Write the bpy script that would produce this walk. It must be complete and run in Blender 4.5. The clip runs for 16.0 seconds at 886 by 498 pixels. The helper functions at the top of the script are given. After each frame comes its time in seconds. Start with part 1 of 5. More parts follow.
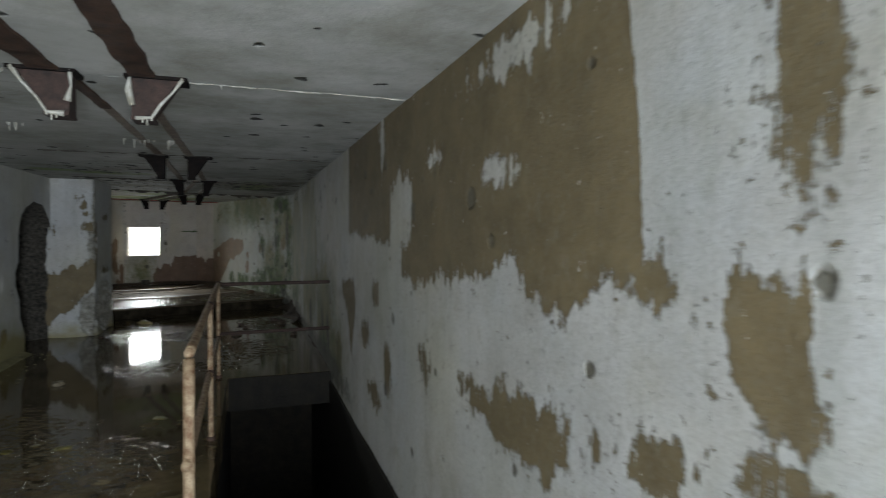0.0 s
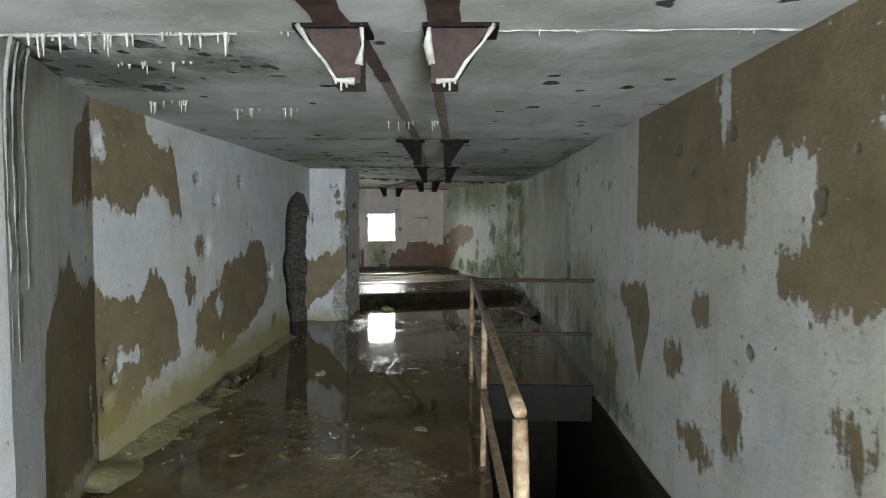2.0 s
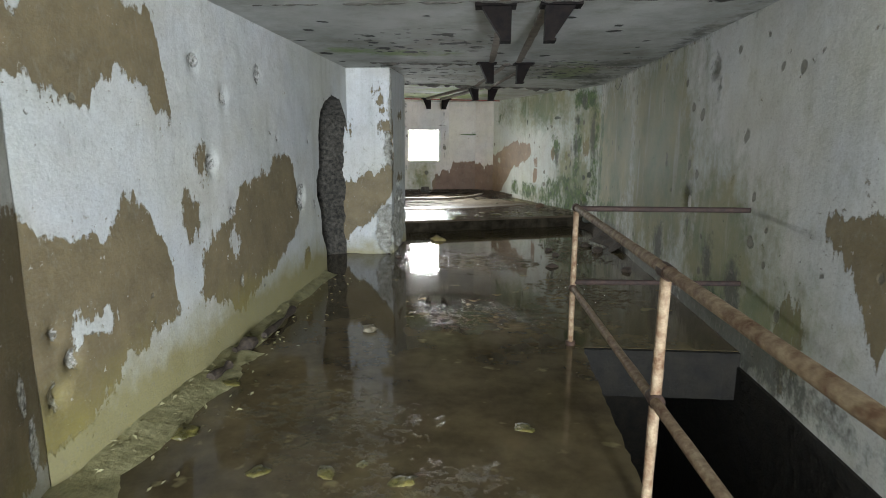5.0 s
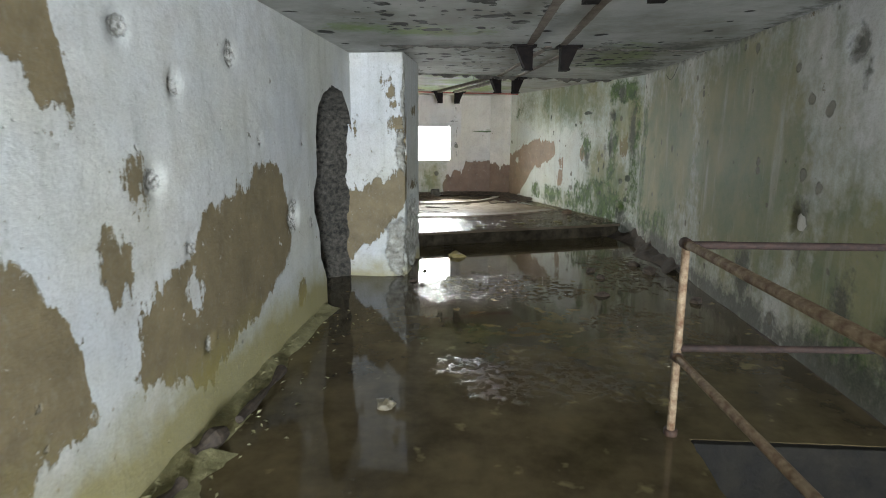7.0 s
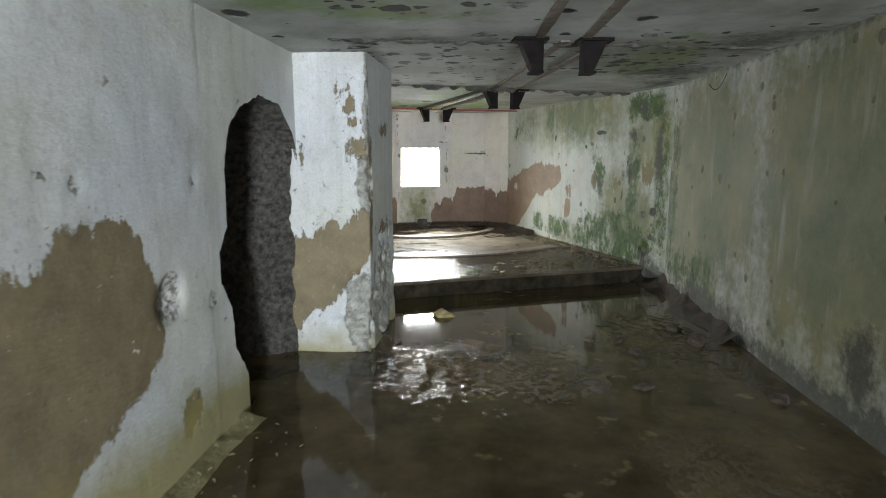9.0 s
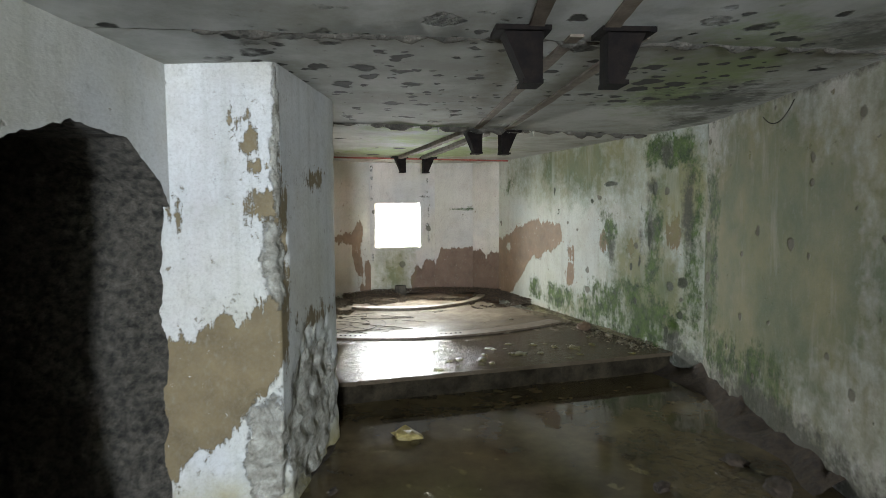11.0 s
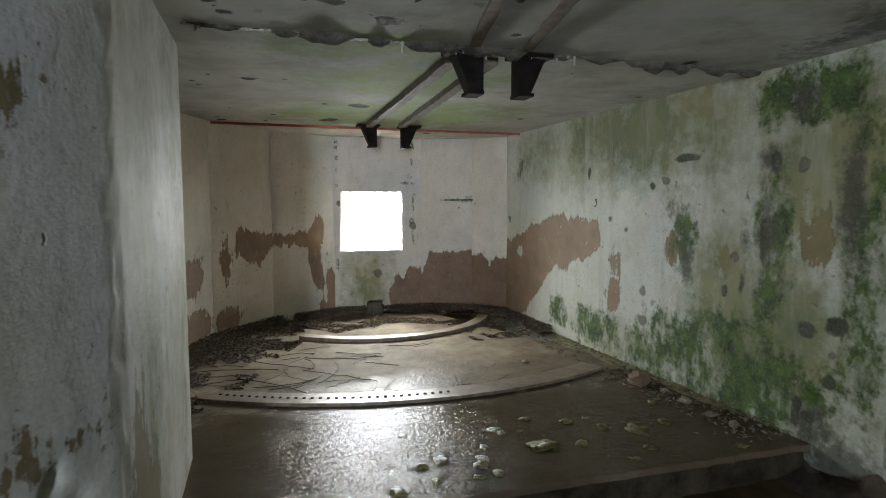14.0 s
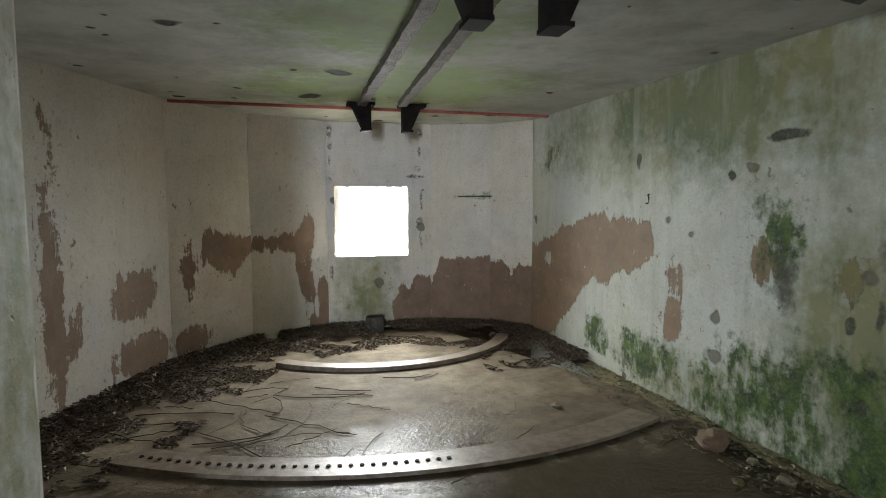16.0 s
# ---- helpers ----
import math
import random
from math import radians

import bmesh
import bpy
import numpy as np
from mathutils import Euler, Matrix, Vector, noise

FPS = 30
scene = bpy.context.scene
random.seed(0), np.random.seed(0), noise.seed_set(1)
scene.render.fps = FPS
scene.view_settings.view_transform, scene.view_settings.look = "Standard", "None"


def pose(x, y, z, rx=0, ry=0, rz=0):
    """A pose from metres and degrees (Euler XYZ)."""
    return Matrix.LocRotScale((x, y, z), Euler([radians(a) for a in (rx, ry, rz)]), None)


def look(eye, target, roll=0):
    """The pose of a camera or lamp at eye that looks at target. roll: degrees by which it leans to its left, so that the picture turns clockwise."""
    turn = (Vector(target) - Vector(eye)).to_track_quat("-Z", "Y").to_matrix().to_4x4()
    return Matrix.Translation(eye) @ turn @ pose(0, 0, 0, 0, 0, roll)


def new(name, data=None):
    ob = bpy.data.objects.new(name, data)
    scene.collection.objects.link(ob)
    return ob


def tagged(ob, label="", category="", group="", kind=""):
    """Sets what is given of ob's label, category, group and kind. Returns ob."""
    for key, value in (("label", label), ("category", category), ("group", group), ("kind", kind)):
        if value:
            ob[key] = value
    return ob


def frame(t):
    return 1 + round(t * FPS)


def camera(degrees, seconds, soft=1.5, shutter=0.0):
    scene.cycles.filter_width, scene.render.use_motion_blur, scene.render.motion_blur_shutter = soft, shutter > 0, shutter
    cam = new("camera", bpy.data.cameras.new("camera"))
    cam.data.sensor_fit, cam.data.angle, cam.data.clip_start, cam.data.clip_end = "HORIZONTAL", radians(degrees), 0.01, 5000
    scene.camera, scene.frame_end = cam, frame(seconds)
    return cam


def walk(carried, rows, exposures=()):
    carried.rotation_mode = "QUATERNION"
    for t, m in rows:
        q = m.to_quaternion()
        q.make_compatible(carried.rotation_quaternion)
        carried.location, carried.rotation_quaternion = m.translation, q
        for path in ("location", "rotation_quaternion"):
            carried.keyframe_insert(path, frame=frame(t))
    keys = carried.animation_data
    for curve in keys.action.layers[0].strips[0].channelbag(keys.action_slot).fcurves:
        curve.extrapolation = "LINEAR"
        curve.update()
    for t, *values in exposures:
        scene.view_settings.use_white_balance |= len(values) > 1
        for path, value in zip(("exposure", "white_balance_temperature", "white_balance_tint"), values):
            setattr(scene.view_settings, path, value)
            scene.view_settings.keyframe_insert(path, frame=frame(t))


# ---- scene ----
cam = camera(75.0, 16.0, 0.85, 0.4)
PATH = [
    (0, (0.285, -0.708, 1.525), (0.929, 1.185, 1.472), 0.2),
    (0.5, (0.228, -0.415, 1.496), (0.614, 1.547, 1.449), 0.2),
    (1, (0.042, -0.184, 1.48), (0.201, 1.808, 1.415), 0.5),
    (1.5, (-0.082, -0.014, 1.512), (-0.045, 1.983, 1.405), 0.4),
    (2, (-0.135, 0.279, 1.581), (-0.187, 2.275, 1.471), 0.3),
    (2.5, (-0.202, 0.488, 1.613), (-0.308, 2.484, 1.552), 0.1),
    (3, (-0.327, 0.699, 1.611), (-0.453, 2.695, 1.593), 0.4),
    (3.5, (-0.436, 0.948, 1.499), (-0.571, 2.943, 1.438), 0.4),
    (4, (-0.485, 1.298, 1.442), (-0.629, 3.278, 1.199), 0.2),
    (4.2, (-0.514, 1.393, 1.438), (-0.66, 3.365, 1.141), 0.2),
    (6.3, (-0.804, 2.48, 1.505), (-0.973, 4.433, 1.107), -0.0),
    (6.5, (-0.862, 2.625, 1.51), (-1.031, 4.579, 1.116), 0.0),
    (7, (-0.94, 2.967, 1.503), (-1.098, 4.922, 1.112), 0.1),
    (7.5, (-0.933, 3.403, 1.519), (-1.084, 5.36, 1.131), -0.1),
    (8, (-0.993, 3.778, 1.518), (-1.144, 5.737, 1.14), 0.0),
    (8.5, (-1.028, 4.149, 1.555), (-1.173, 6.111, 1.193), -0.0),
    (9, (-0.937, 4.585, 1.567), (-1.081, 6.552, 1.239), -0.1),
    (11.3, (-0.819, 6.356, 1.588), (-0.949, 8.347, 1.452), -0.4),
    (11.5, (-0.86, 6.511, 1.587), (-0.977, 8.503, 1.451), 0.0),
    (12, (-0.827, 6.908, 1.568), (-0.932, 8.901, 1.433), -0.1),
    (12.5, (-0.801, 7.305, 1.57), (-0.91, 9.297, 1.429), -0.2),
    (13, (-0.844, 7.717, 1.535), (-0.957, 9.709, 1.393), 0.0),
    (13.5, (-0.853, 8.085, 1.509), (-0.969, 10.076, 1.357), 0.0),
    (14, (-0.797, 8.466, 1.524), (-0.939, 10.454, 1.365), -0.1),
    (14.5, (-0.814, 8.769, 1.519), (-1.0, 10.754, 1.36), -0.0),
    (15, (-0.797, 9.042, 1.506), (-1.005, 11.026, 1.354), 0.1),
    (15.5, (-0.75, 9.343, 1.534), (-0.958, 11.325, 1.372), -0.2),
    (16, (-0.745, 9.576, 1.508), (-0.976, 11.556, 1.344), -0.1),
]
EXPOSURES = [(0, -1.1), (0.5, -0.8), (1, -0.45), (2, 0.0), (3, 0.22), (3.5, 0.55), (4, 0.66), (7, 0.96), (9, 1.0), (11.5, 0.95), (12.5, 0.66), (16, 0.48)]
walk(cam, [(t, look(eye, target, roll)) for t, eye, target, roll in PATH], EXPOSURES)

# ---- light ----
world = bpy.data.worlds.new("sky")
scene.world = world
world.use_nodes = True
wn = world.node_tree
sky = wn.nodes.new("ShaderNodeTexSky")
sky.sky_type, sky.sun_disc = "NISHITA", False
sky.sun_elevation, sky.sun_rotation = radians(50), radians(160)
wn.links.new(sky.outputs[0], wn.nodes["Background"].inputs[0])
wn.nodes["Background"].inputs[1].default_value = 0.15


def window_light(name, eye, target, w, h, watts, colour):
    lamp = bpy.data.lights.new(name, "AREA")
    lamp.shape, lamp.size, lamp.size_y, lamp.energy, lamp.color = "RECTANGLE", w, h, watts, colour
    ob = new(name, lamp)
    ob.matrix_world = look(eye, target)
    return ob


backdrop_glow = 2.5


# ---- plan ----
CEIL, STEP = 2.29, 0.19
TURNED = 20.5                      # the gun room is turned against the passage
LEFT = [(-1.48, -3.6), (-1.95, 2.55), (-2.37, 3.75), (-2.37, 7.95)]
PIER = [(-2.42, 8.93), (-1.82, 8.93), (-1.80, 9.98), (-2.32, 11.3)]
ROOM = [(-3.40, 10.9), (-3.40, 13.8), (-3.11, 14.62), (-2.57, 15.2), (-1.57, 15.58), (-0.95, 15.6), (-0.53, 15.36)]
RIGHT = [(1.16, 11.35), (1.16, -3.6)]
GUN = (-2.13, 15.22)

window_light("window_daylight", (-2.33, 16.05, 1.65), (-1.75, 14.4, 0.6), 1.0, 1.0, 340, (0.95, 0.99, 0.98))
window_light("entrance_daylight", (0.70, -3.7, 1.15), (-0.8, 3.5, 1.15), 0.74, 2.0, 960, (0.77, 0.875, 1.0))

# ---- materials ----
def material(name):
    m = bpy.data.materials.new(name)
    m.use_nodes = True
    return m


class Graph:
    """Short hands for building a node tree."""
    def __init__(self, m):
        self.t = m.node_tree
        self.bsdf = self.t.nodes["Principled BSDF"]
        self.pos = self.t.nodes.new("ShaderNodeTexCoord").outputs["Object"]
        self.flat = self.pos

    def put(self, sock, v):
        if isinstance(v, bpy.types.NodeSocket):
            self.t.links.new(v, sock)
        elif isinstance(v, (tuple, list)) and len(v) == 3 and sock.type == "RGBA":
            sock.default_value = (*v, 1)
        else:
            sock.default_value = v

    def node(self, kind, **inputs):
        n = self.t.nodes.new(kind)
        for k, v in inputs.items():
            self.put(n.inputs[k.replace("_", " ")], v)
        return n

    def math(self, op, a, b=0.0, clamp=False):
        n = self.t.nodes.new("ShaderNodeMath")
        n.operation, n.use_clamp = op, clamp
        self.put(n.inputs[0], a)
        self.put(n.inputs[1], b)
        return n.outputs[0]

    def noise(self, scale, detail=4.0, rough=0.6, at=None, stretch=None, shift=0.0):
        v = at or self.pos
        if stretch or shift:
            m = self.t.nodes.new("ShaderNodeMapping")
            self.t.links.new(v, m.inputs[0])
            m.inputs["Scale"].default_value = stretch or (1, 1, 1)
            m.inputs["Location"].default_value = (shift, shift * 0.7, shift * 1.3)
            v = m.outputs[0]
        n = self.node("ShaderNodeTexNoise", Vector=v, Scale=scale, Detail=detail, Roughness=rough)
        return n.outputs["Fac"]

    def ramp(self, v, lo, hi):
        n = self.t.nodes.new("ShaderNodeMapRange")
        self.put(n.inputs["Value"], v)
        self.put(n.inputs["From Min"], lo)
        self.put(n.inputs["From Max"], hi)
        return n.outputs[0]

    def mix(self, f, a, b):
        n = self.t.nodes.new("ShaderNodeMix")
        n.data_type = "RGBA"
        self.put(n.inputs[0], f)
        self.put(n.inputs[6], a)
        self.put(n.inputs[7], b)
        return n.outputs[2]

    def unwrap(self):
        """Runs patches round a square corner: x + y serves as the way along it."""
        a = self.node("ShaderNodeSeparateXYZ", Vector=self.pos)
        c = self.t.nodes.new("ShaderNodeCombineXYZ")
        self.put(c.inputs[0], self.math("ADD", a.outputs[0], a.outputs[1]))
        self.put(c.inputs[2], a.outputs[2])
        self.flat = c.outputs[0]

    def height(self):
        return self.node("ShaderNodeSeparateXYZ", Vector=self.pos).outputs[2]

    def blobs(self, spots, rag=0.35, scale=4.0, soft=0.05, shift=0.0, stretch=(1, 1, 1), level=False, field=""):
        """Ragged patches at (u, z, half width, half height) on a wall, u along it, or from the wall's own field."""
        best = self.field(field) if field else None
        warped = self.flat
        for k, a in () if field else ((2.3, 0.55 * rag), (8.0, 0.26 * rag), (28.0, 0.09 * rag)):
            n = self.node("ShaderNodeTexNoise", Vector=self.pos, Scale=k, Detail=3.0)
            n.inputs["Roughness"].default_value = 0.6
            d = self.t.nodes.new("ShaderNodeVectorMath")
            d.operation = "MULTIPLY_ADD"
            self.t.links.new(n.outputs["Color"], d.inputs[0])
            d.inputs[1].default_value = (a, a, a)
            d.inputs[2].default_value = (-a / 2, -a / 2, -a / 2)
            e = self.t.nodes.new("ShaderNodeVectorMath")
            self.t.links.new(warped, e.inputs[0])
            self.t.links.new(d.outputs[0], e.inputs[1])
            warped = e.outputs[0]
        for u, z, ru, rz in () if field else spots:
            m = self.t.nodes.new("ShaderNodeMapping")
            self.t.links.new(warped, m.inputs[0])
            m.inputs["Scale"].default_value = (1 / ru, 1 / rz, 0) if level else (1 / ru, 0, 1 / rz)
            m.inputs["Location"].default_value = (-u / ru, -z / rz, 0) if level else (-u / ru, 0, -z / rz)
            n = self.t.nodes.new("ShaderNodeVectorMath")
            n.operation = "LENGTH"
            self.t.links.new(m.outputs[0], n.inputs[0])
            d = self.math("SUBTRACT", 1.0, n.outputs["Value"])
            d = self.math("MULTIPLY", d, min(ru, rz) ** 0.5)
            best = d if best is None else self.math("MAXIMUM", best, d)
        w = self.math("SUBTRACT", self.noise(scale, 6, 0.62, shift=shift, stretch=stretch), 0.5)
        w2 = self.math("SUBTRACT", self.noise(scale * 4.5, 5, 0.6, shift=shift + 3), 0.5)
        v = self.math("ADD", best, self.math("MULTIPLY", w, rag * 1.6))
        v = self.math("ADD", v, self.math("MULTIPLY", w2, rag * 1.1))
        w3 = self.math("SUBTRACT", self.noise(scale * 13, 4, 0.65, shift=shift + 6), 0.5)
        v = self.math("ADD", v, self.math("MULTIPLY", w3, rag * 0.55))
        return self.ramp(v, 0.0, soft)

    def field(self, name):
        n = self.t.nodes.new("ShaderNodeAttribute")
        n.attribute_name = name + "_field"
        return self.math("SUBTRACT", n.outputs["Fac"], 1.0)

    def peeled(self, rag=1.0, shift=0.0):
        """Where the paint is gone: the wall's own field, with dripping, crumbling edges."""
        v = edge = self.field("bare")
        for f, a in ((self.noise(1.0, 6, 0.7, stretch=(13, 13, 1.6), shift=shift + 70), 0.30), (self.noise(5.5, 4, 0.6, shift=shift + 71), 0.14), (self.noise(16, 8, 0.75, shift=shift + 72), 0.20)):
            v = self.math("ADD", v, self.math("MULTIPLY", self.math("SUBTRACT", f, 0.5), a * rag))
        fleck = self.ramp(self.noise(21, 8, 0.75, shift=shift + 74), 0.615, 0.63)
        return self.math("MAXIMUM", self.ramp(v, 0.0, 0.014), self.math("MULTIPLY", fleck, self.ramp(edge, -0.16, -0.03)))

    def spots(self, scale, radius, share, shift=0.0, warp=0.35, level=False):
        """Scattered roundish spalls: a share of the cells holds one, of uneven size and outline."""
        w = self.node("ShaderNodeTexNoise", Vector=self.pos, Scale=scale * 2.2, Detail=4.0)
        e = self.t.nodes.new("ShaderNodeVectorMath")
        e.operation = "MULTIPLY_ADD"
        self.t.links.new(w.outputs["Color"], e.inputs[0])
        e.inputs[1].default_value = (warp / scale,) * 3
        self.t.links.new(self.pos, e.inputs[2])
        m = self.t.nodes.new("ShaderNodeMapping")
        self.t.links.new(e.outputs[0], m.inputs[0])
        m.inputs["Location"].default_value = (shift, shift * 0.7, shift * 1.3)
        a = self.node("ShaderNodeSeparateXYZ", Vector=m.outputs[0])
        b = self.t.nodes.new("ShaderNodeCombineXYZ")
        self.put(b.inputs[0], a.outputs[0])
        self.put(b.inputs[1], a.outputs[1] if level else a.outputs[2])
        v = self.t.nodes.new("ShaderNodeTexVoronoi")
        v.voronoi_dimensions = "2D"
        self.put(v.inputs["Vector"], b.outputs[0])
        self.put(v.inputs["Scale"], scale)
        c = self.node("ShaderNodeSeparateColor", Color=v.outputs["Color"])
        size = self.math("MULTIPLY", self.ramp(c.outputs[0], 1.0 - share, 1.0), radius * scale)
        return self.ramp(self.math("SUBTRACT", size, v.outputs["Distance"]), 0.0, 0.06)

    def bump(self, height, strength=0.5, distance=0.01, below=None):
        n = self.node("ShaderNodeBump", Height=height, Strength=strength, Distance=distance)
        if below:
            self.t.links.new(below, n.inputs["Normal"])
        return n.outputs[0]

    def done(self, colour, rough, normal=None, spec=0.5, metal=0.0):
        self.put(self.bsdf.inputs["Base Color"], colour)
        self.put(self.bsdf.inputs["Roughness"], rough)
        self.put(self.bsdf.inputs["Specular IOR Level"], spec)
        self.put(self.bsdf.inputs["Metallic"], metal)
        if normal:
            self.put(self.bsdf.inputs["Normal"], normal)


WHITE, OCHRE = (0.65, 0.635, 0.60), (0.18, 0.136, 0.07)


BARE = {}                          # bare areas of each wall's paint, by material


def lay_field(ob, folded=False):
    """Stores on a wall's vertices how far each lies inside (1 + metres) its bare areas."""
    me = ob.data
    areas, bare, kept, patches = BARE[me.materials[0].name]
    xyz = np.empty(len(me.vertices) * 3)
    me.vertices.foreach_get("co", xyz)
    xyz = xyz.reshape(-1, 3)
    u, z = xyz[:, 0] + (xyz[:, 1] if folded else 0), xyz[:, 2]
    v = np.full(len(u), -0.5)
    for upper, lower in areas:
        hi = np.interp(u, [q[0] for q in upper], [q[1] for q in upper])
        lo = np.interp(u, [q[0] for q in lower], [q[1] for q in lower])
        v = np.maximum(v, np.minimum.reduce([hi - z, z - lo, u - upper[0][0] + 0.02, upper[-1][0] - u + 0.02]))
    for cu, cz, ru, rz in bare:
        v = np.maximum(v, (1 - np.hypot((u - cu) / ru, (z - cz) / rz)) * min(ru, rz) + 0.01)
    for cu, cz, ru, rz in kept:
        v = np.minimum(v, (np.hypot((u - cu) / ru, (z - cz) / rz) - 1) * min(ru, rz) - 0.01)
    me.attributes.new("bare_field", "FLOAT", "POINT").data.foreach_set("value", 1 + np.clip(v, -0.5, 0.4))
    for kind, spots in patches.items():
        v = np.full(len(u), -1.0)
        for cu, cz, ru, rz in spots:
            v = np.maximum(v, (1 - np.hypot((u - cu) / ru, (z - cz) / rz)) * min(ru, rz) ** 0.5)
        me.attributes.new(kind + "_field", "FLOAT", "POINT").data.foreach_set("value", 1 + v)


def wall_paint(name, bare=(), base=WHITE, under=OCHRE, algae=(), damp=(), pocks=(), stain=0.5, shift=0.0, wet=0.75, streak=0.5, bared=0.0, kept=(), broken=(), corner=False, foot=0.0, wash=(), pock_colour=(0.10, 0.085, 0.06), pits=0.0, areas=(), area_rag=1.0, scars=()):
    """Old limewash flaking off ochre render: bare, algae and damp are ragged patches."""
    m = material(name)
    g = Graph(m)
    if corner:
        g.unwrap()
    cloud = g.noise(1.3, 5, 0.6, shift=shift)
    runs = g.noise(1.0, 5, 0.65, stretch=(9, 9, 0.5), shift=shift + 1)
    grain = g.noise(60, 4, 0.7, shift=shift)
    c = g.mix(g.ramp(cloud, 0.3, 0.75), tuple(v * 0.80 for v in base), base)
    c = g.mix(g.math("MULTIPLY", g.ramp(runs, 0.5, 0.75), streak), c, (0.33, 0.32, 0.26))
    c = g.mix(g.math("MULTIPLY", g.ramp(g.noise(3.5, 6, 0.7, shift=shift + 9), 0.55, 0.75), stain), c, (0.36, 0.33, 0.25))
    thin = g.ramp(g.noise(2.8, 9, 0.72, shift=shift + 51), 0.47, 0.66)
    c = g.mix(g.math("MULTIPLY", thin, 0.5), c, tuple(0.45 * a + 0.65 * b for a, b in zip(base, under)))
    tint = g.ramp(g.noise(0.8, 4, 0.6, shift=shift + 53), 0.42, 0.66)
    c = g.mix(g.math("MULTIPLY", tint, 0.30), c, (0.42, 0.40, 0.22))
    cool = g.ramp(g.noise(1.1, 4, 0.6, shift=shift + 57), 0.45, 0.7)
    c = g.mix(g.math("MULTIPLY", cool, 0.28), c, (0.40, 0.46, 0.52))
    height = g.math("MULTIPLY", g.noise(7, 6, 0.6, shift=shift), 0.6)
    mask = g.ramp(g.noise(2.6, 8, 0.68, shift=shift + 20), 0.70 - bared, 0.715 - bared)
    BARE[name] = (areas, bare, kept, {"wash": wash, "algae": [(u, z, ru * 1.2, rz * 1.2) for u, z, ru, rz in algae], "damp": damp})
    if bare or areas:
        mask = g.math("MAXIMUM", mask, g.peeled(area_rag, shift))
    flake = g.ramp(g.noise(8.5, 8, 0.74, shift=shift + 61), 0.655, 0.67)
    mask = g.math("MAXIMUM", mask, g.math("MULTIPLY", flake, 0.8))
    brown = g.mix(g.ramp(g.noise(5, 6, 0.7, shift=shift + 4), 0.3, 0.75), tuple(v * 0.72 for v in under), tuple(v * 1.25 for v in under))
    speck = g.ramp(g.noise(16, 7, 0.75, shift=shift + 6), 0.65, 0.67)
    c = g.mix(mask, c, g.mix(speck, brown, tuple(v * 0.9 for v in base)))
    height = g.math("SUBTRACT", height, g.math("MULTIPLY", mask, 0.5))
    if wash:
        a = g.blobs((), 0.7, 1.8, 0.55, shift + 25, (1.5, 1.5, 0.5), field="wash")
        a = g.math("MULTIPLY", a, g.ramp(g.noise(1.0, 5, 0.65, stretch=(4, 4, 0.6), shift=shift + 27), 0.12, 0.46))
        tone = g.ramp(g.noise(1.6, 5, 0.65, shift=shift + 26), 0.35, 0.65)
        c = g.mix(g.math("MULTIPLY", a, 0.88), c, g.mix(tone, (0.065, 0.10, 0.02), (0.22, 0.20, 0.07)))
    if algae:
        a = g.blobs((), 0.6, 3.0, 0.18, shift + 5, (1.6, 1.6, 0.7), field="algae")
        a = g.math("MULTIPLY", a, g.ramp(g.noise(5, 7, 0.72, shift=shift + 8, stretch=(1.3, 1.3, 0.8)), 0.38, 0.52))
        green = g.mix(g.ramp(g.noise(10, 5, 0.7, shift=shift + 2), 0.35, 0.7), (0.008, 0.026, 0.004), (0.085, 0.15, 0.018))
        c = g.mix(a, c, green)
    if damp:
        d = g.blobs((), 0.42, 4.0, 0.22, shift + 7, (1.5, 1.5, 0.8), field="damp")
        c = g.mix(g.math("MULTIPLY", d, 0.85), c, (0.045, 0.045, 0.032))
    if pocks:
        p = g.blobs(pocks, 0.10, 12, 0.06, shift + 3)
        c = g.mix(p, c, g.mix(g.noise(30, 4, 0.6), pock_colour, tuple(v * 0.6 for v in pock_colour)))
        height = g.math("SUBTRACT", height, g.math("MULTIPLY", p, 1.2))
    if scars:
        p = g.blobs(scars, 0.16, 14, 0.05, shift + 35)
        lumps = g.noise(34, 5, 0.7, shift=shift + 36)
        c = g.mix(p, c, g.mix(g.ramp(lumps, 0.4, 0.62), (0.11, 0.10, 0.08), (0.66, 0.63, 0.57)))
        height = g.math("SUBTRACT", height, g.math("MULTIPLY", p, g.math("ADD", lumps, 0.9)))
    if foot:
        f = g.math("ADD", g.height(), g.math("MULTIPLY", g.noise(4, 5, 0.65, shift=shift + 16), 0.45))
        c = g.mix(g.math("MULTIPLY", g.ramp(f, foot + 0.32, foot + 0.02), 0.85), c, (0.25, 0.205, 0.055))
    if broken:
        b = g.blobs(broken, 0.22, 7.0, 0.05, shift + 18)
        lumps = g.noise(13, 6, 0.7, shift=shift + 19)
        c = g.mix(b, c, g.mix(g.ramp(lumps, 0.35, 0.65), (0.20, 0.18, 0.14), (0.52, 0.50, 0.43)))
        height = g.math("ADD", height, g.math("MULTIPLY", g.math("MULTIPLY", lumps, b), 5.0))
    if pits:
        p = g.spots(4.5, 0.055, pits, shift)
        c = g.mix(g.math("MULTIPLY", p, 0.85), c, g.mix(g.noise(25, 3, 0.6), (0.05, 0.045, 0.032), (0.17, 0.15, 0.10)))
        height = g.math("SUBTRACT", height, g.math("MULTIPLY", p, 1.0))
    chip = g.ramp(g.noise(9, 3, 0.5, shift=shift + 30), 0.735, 0.76)
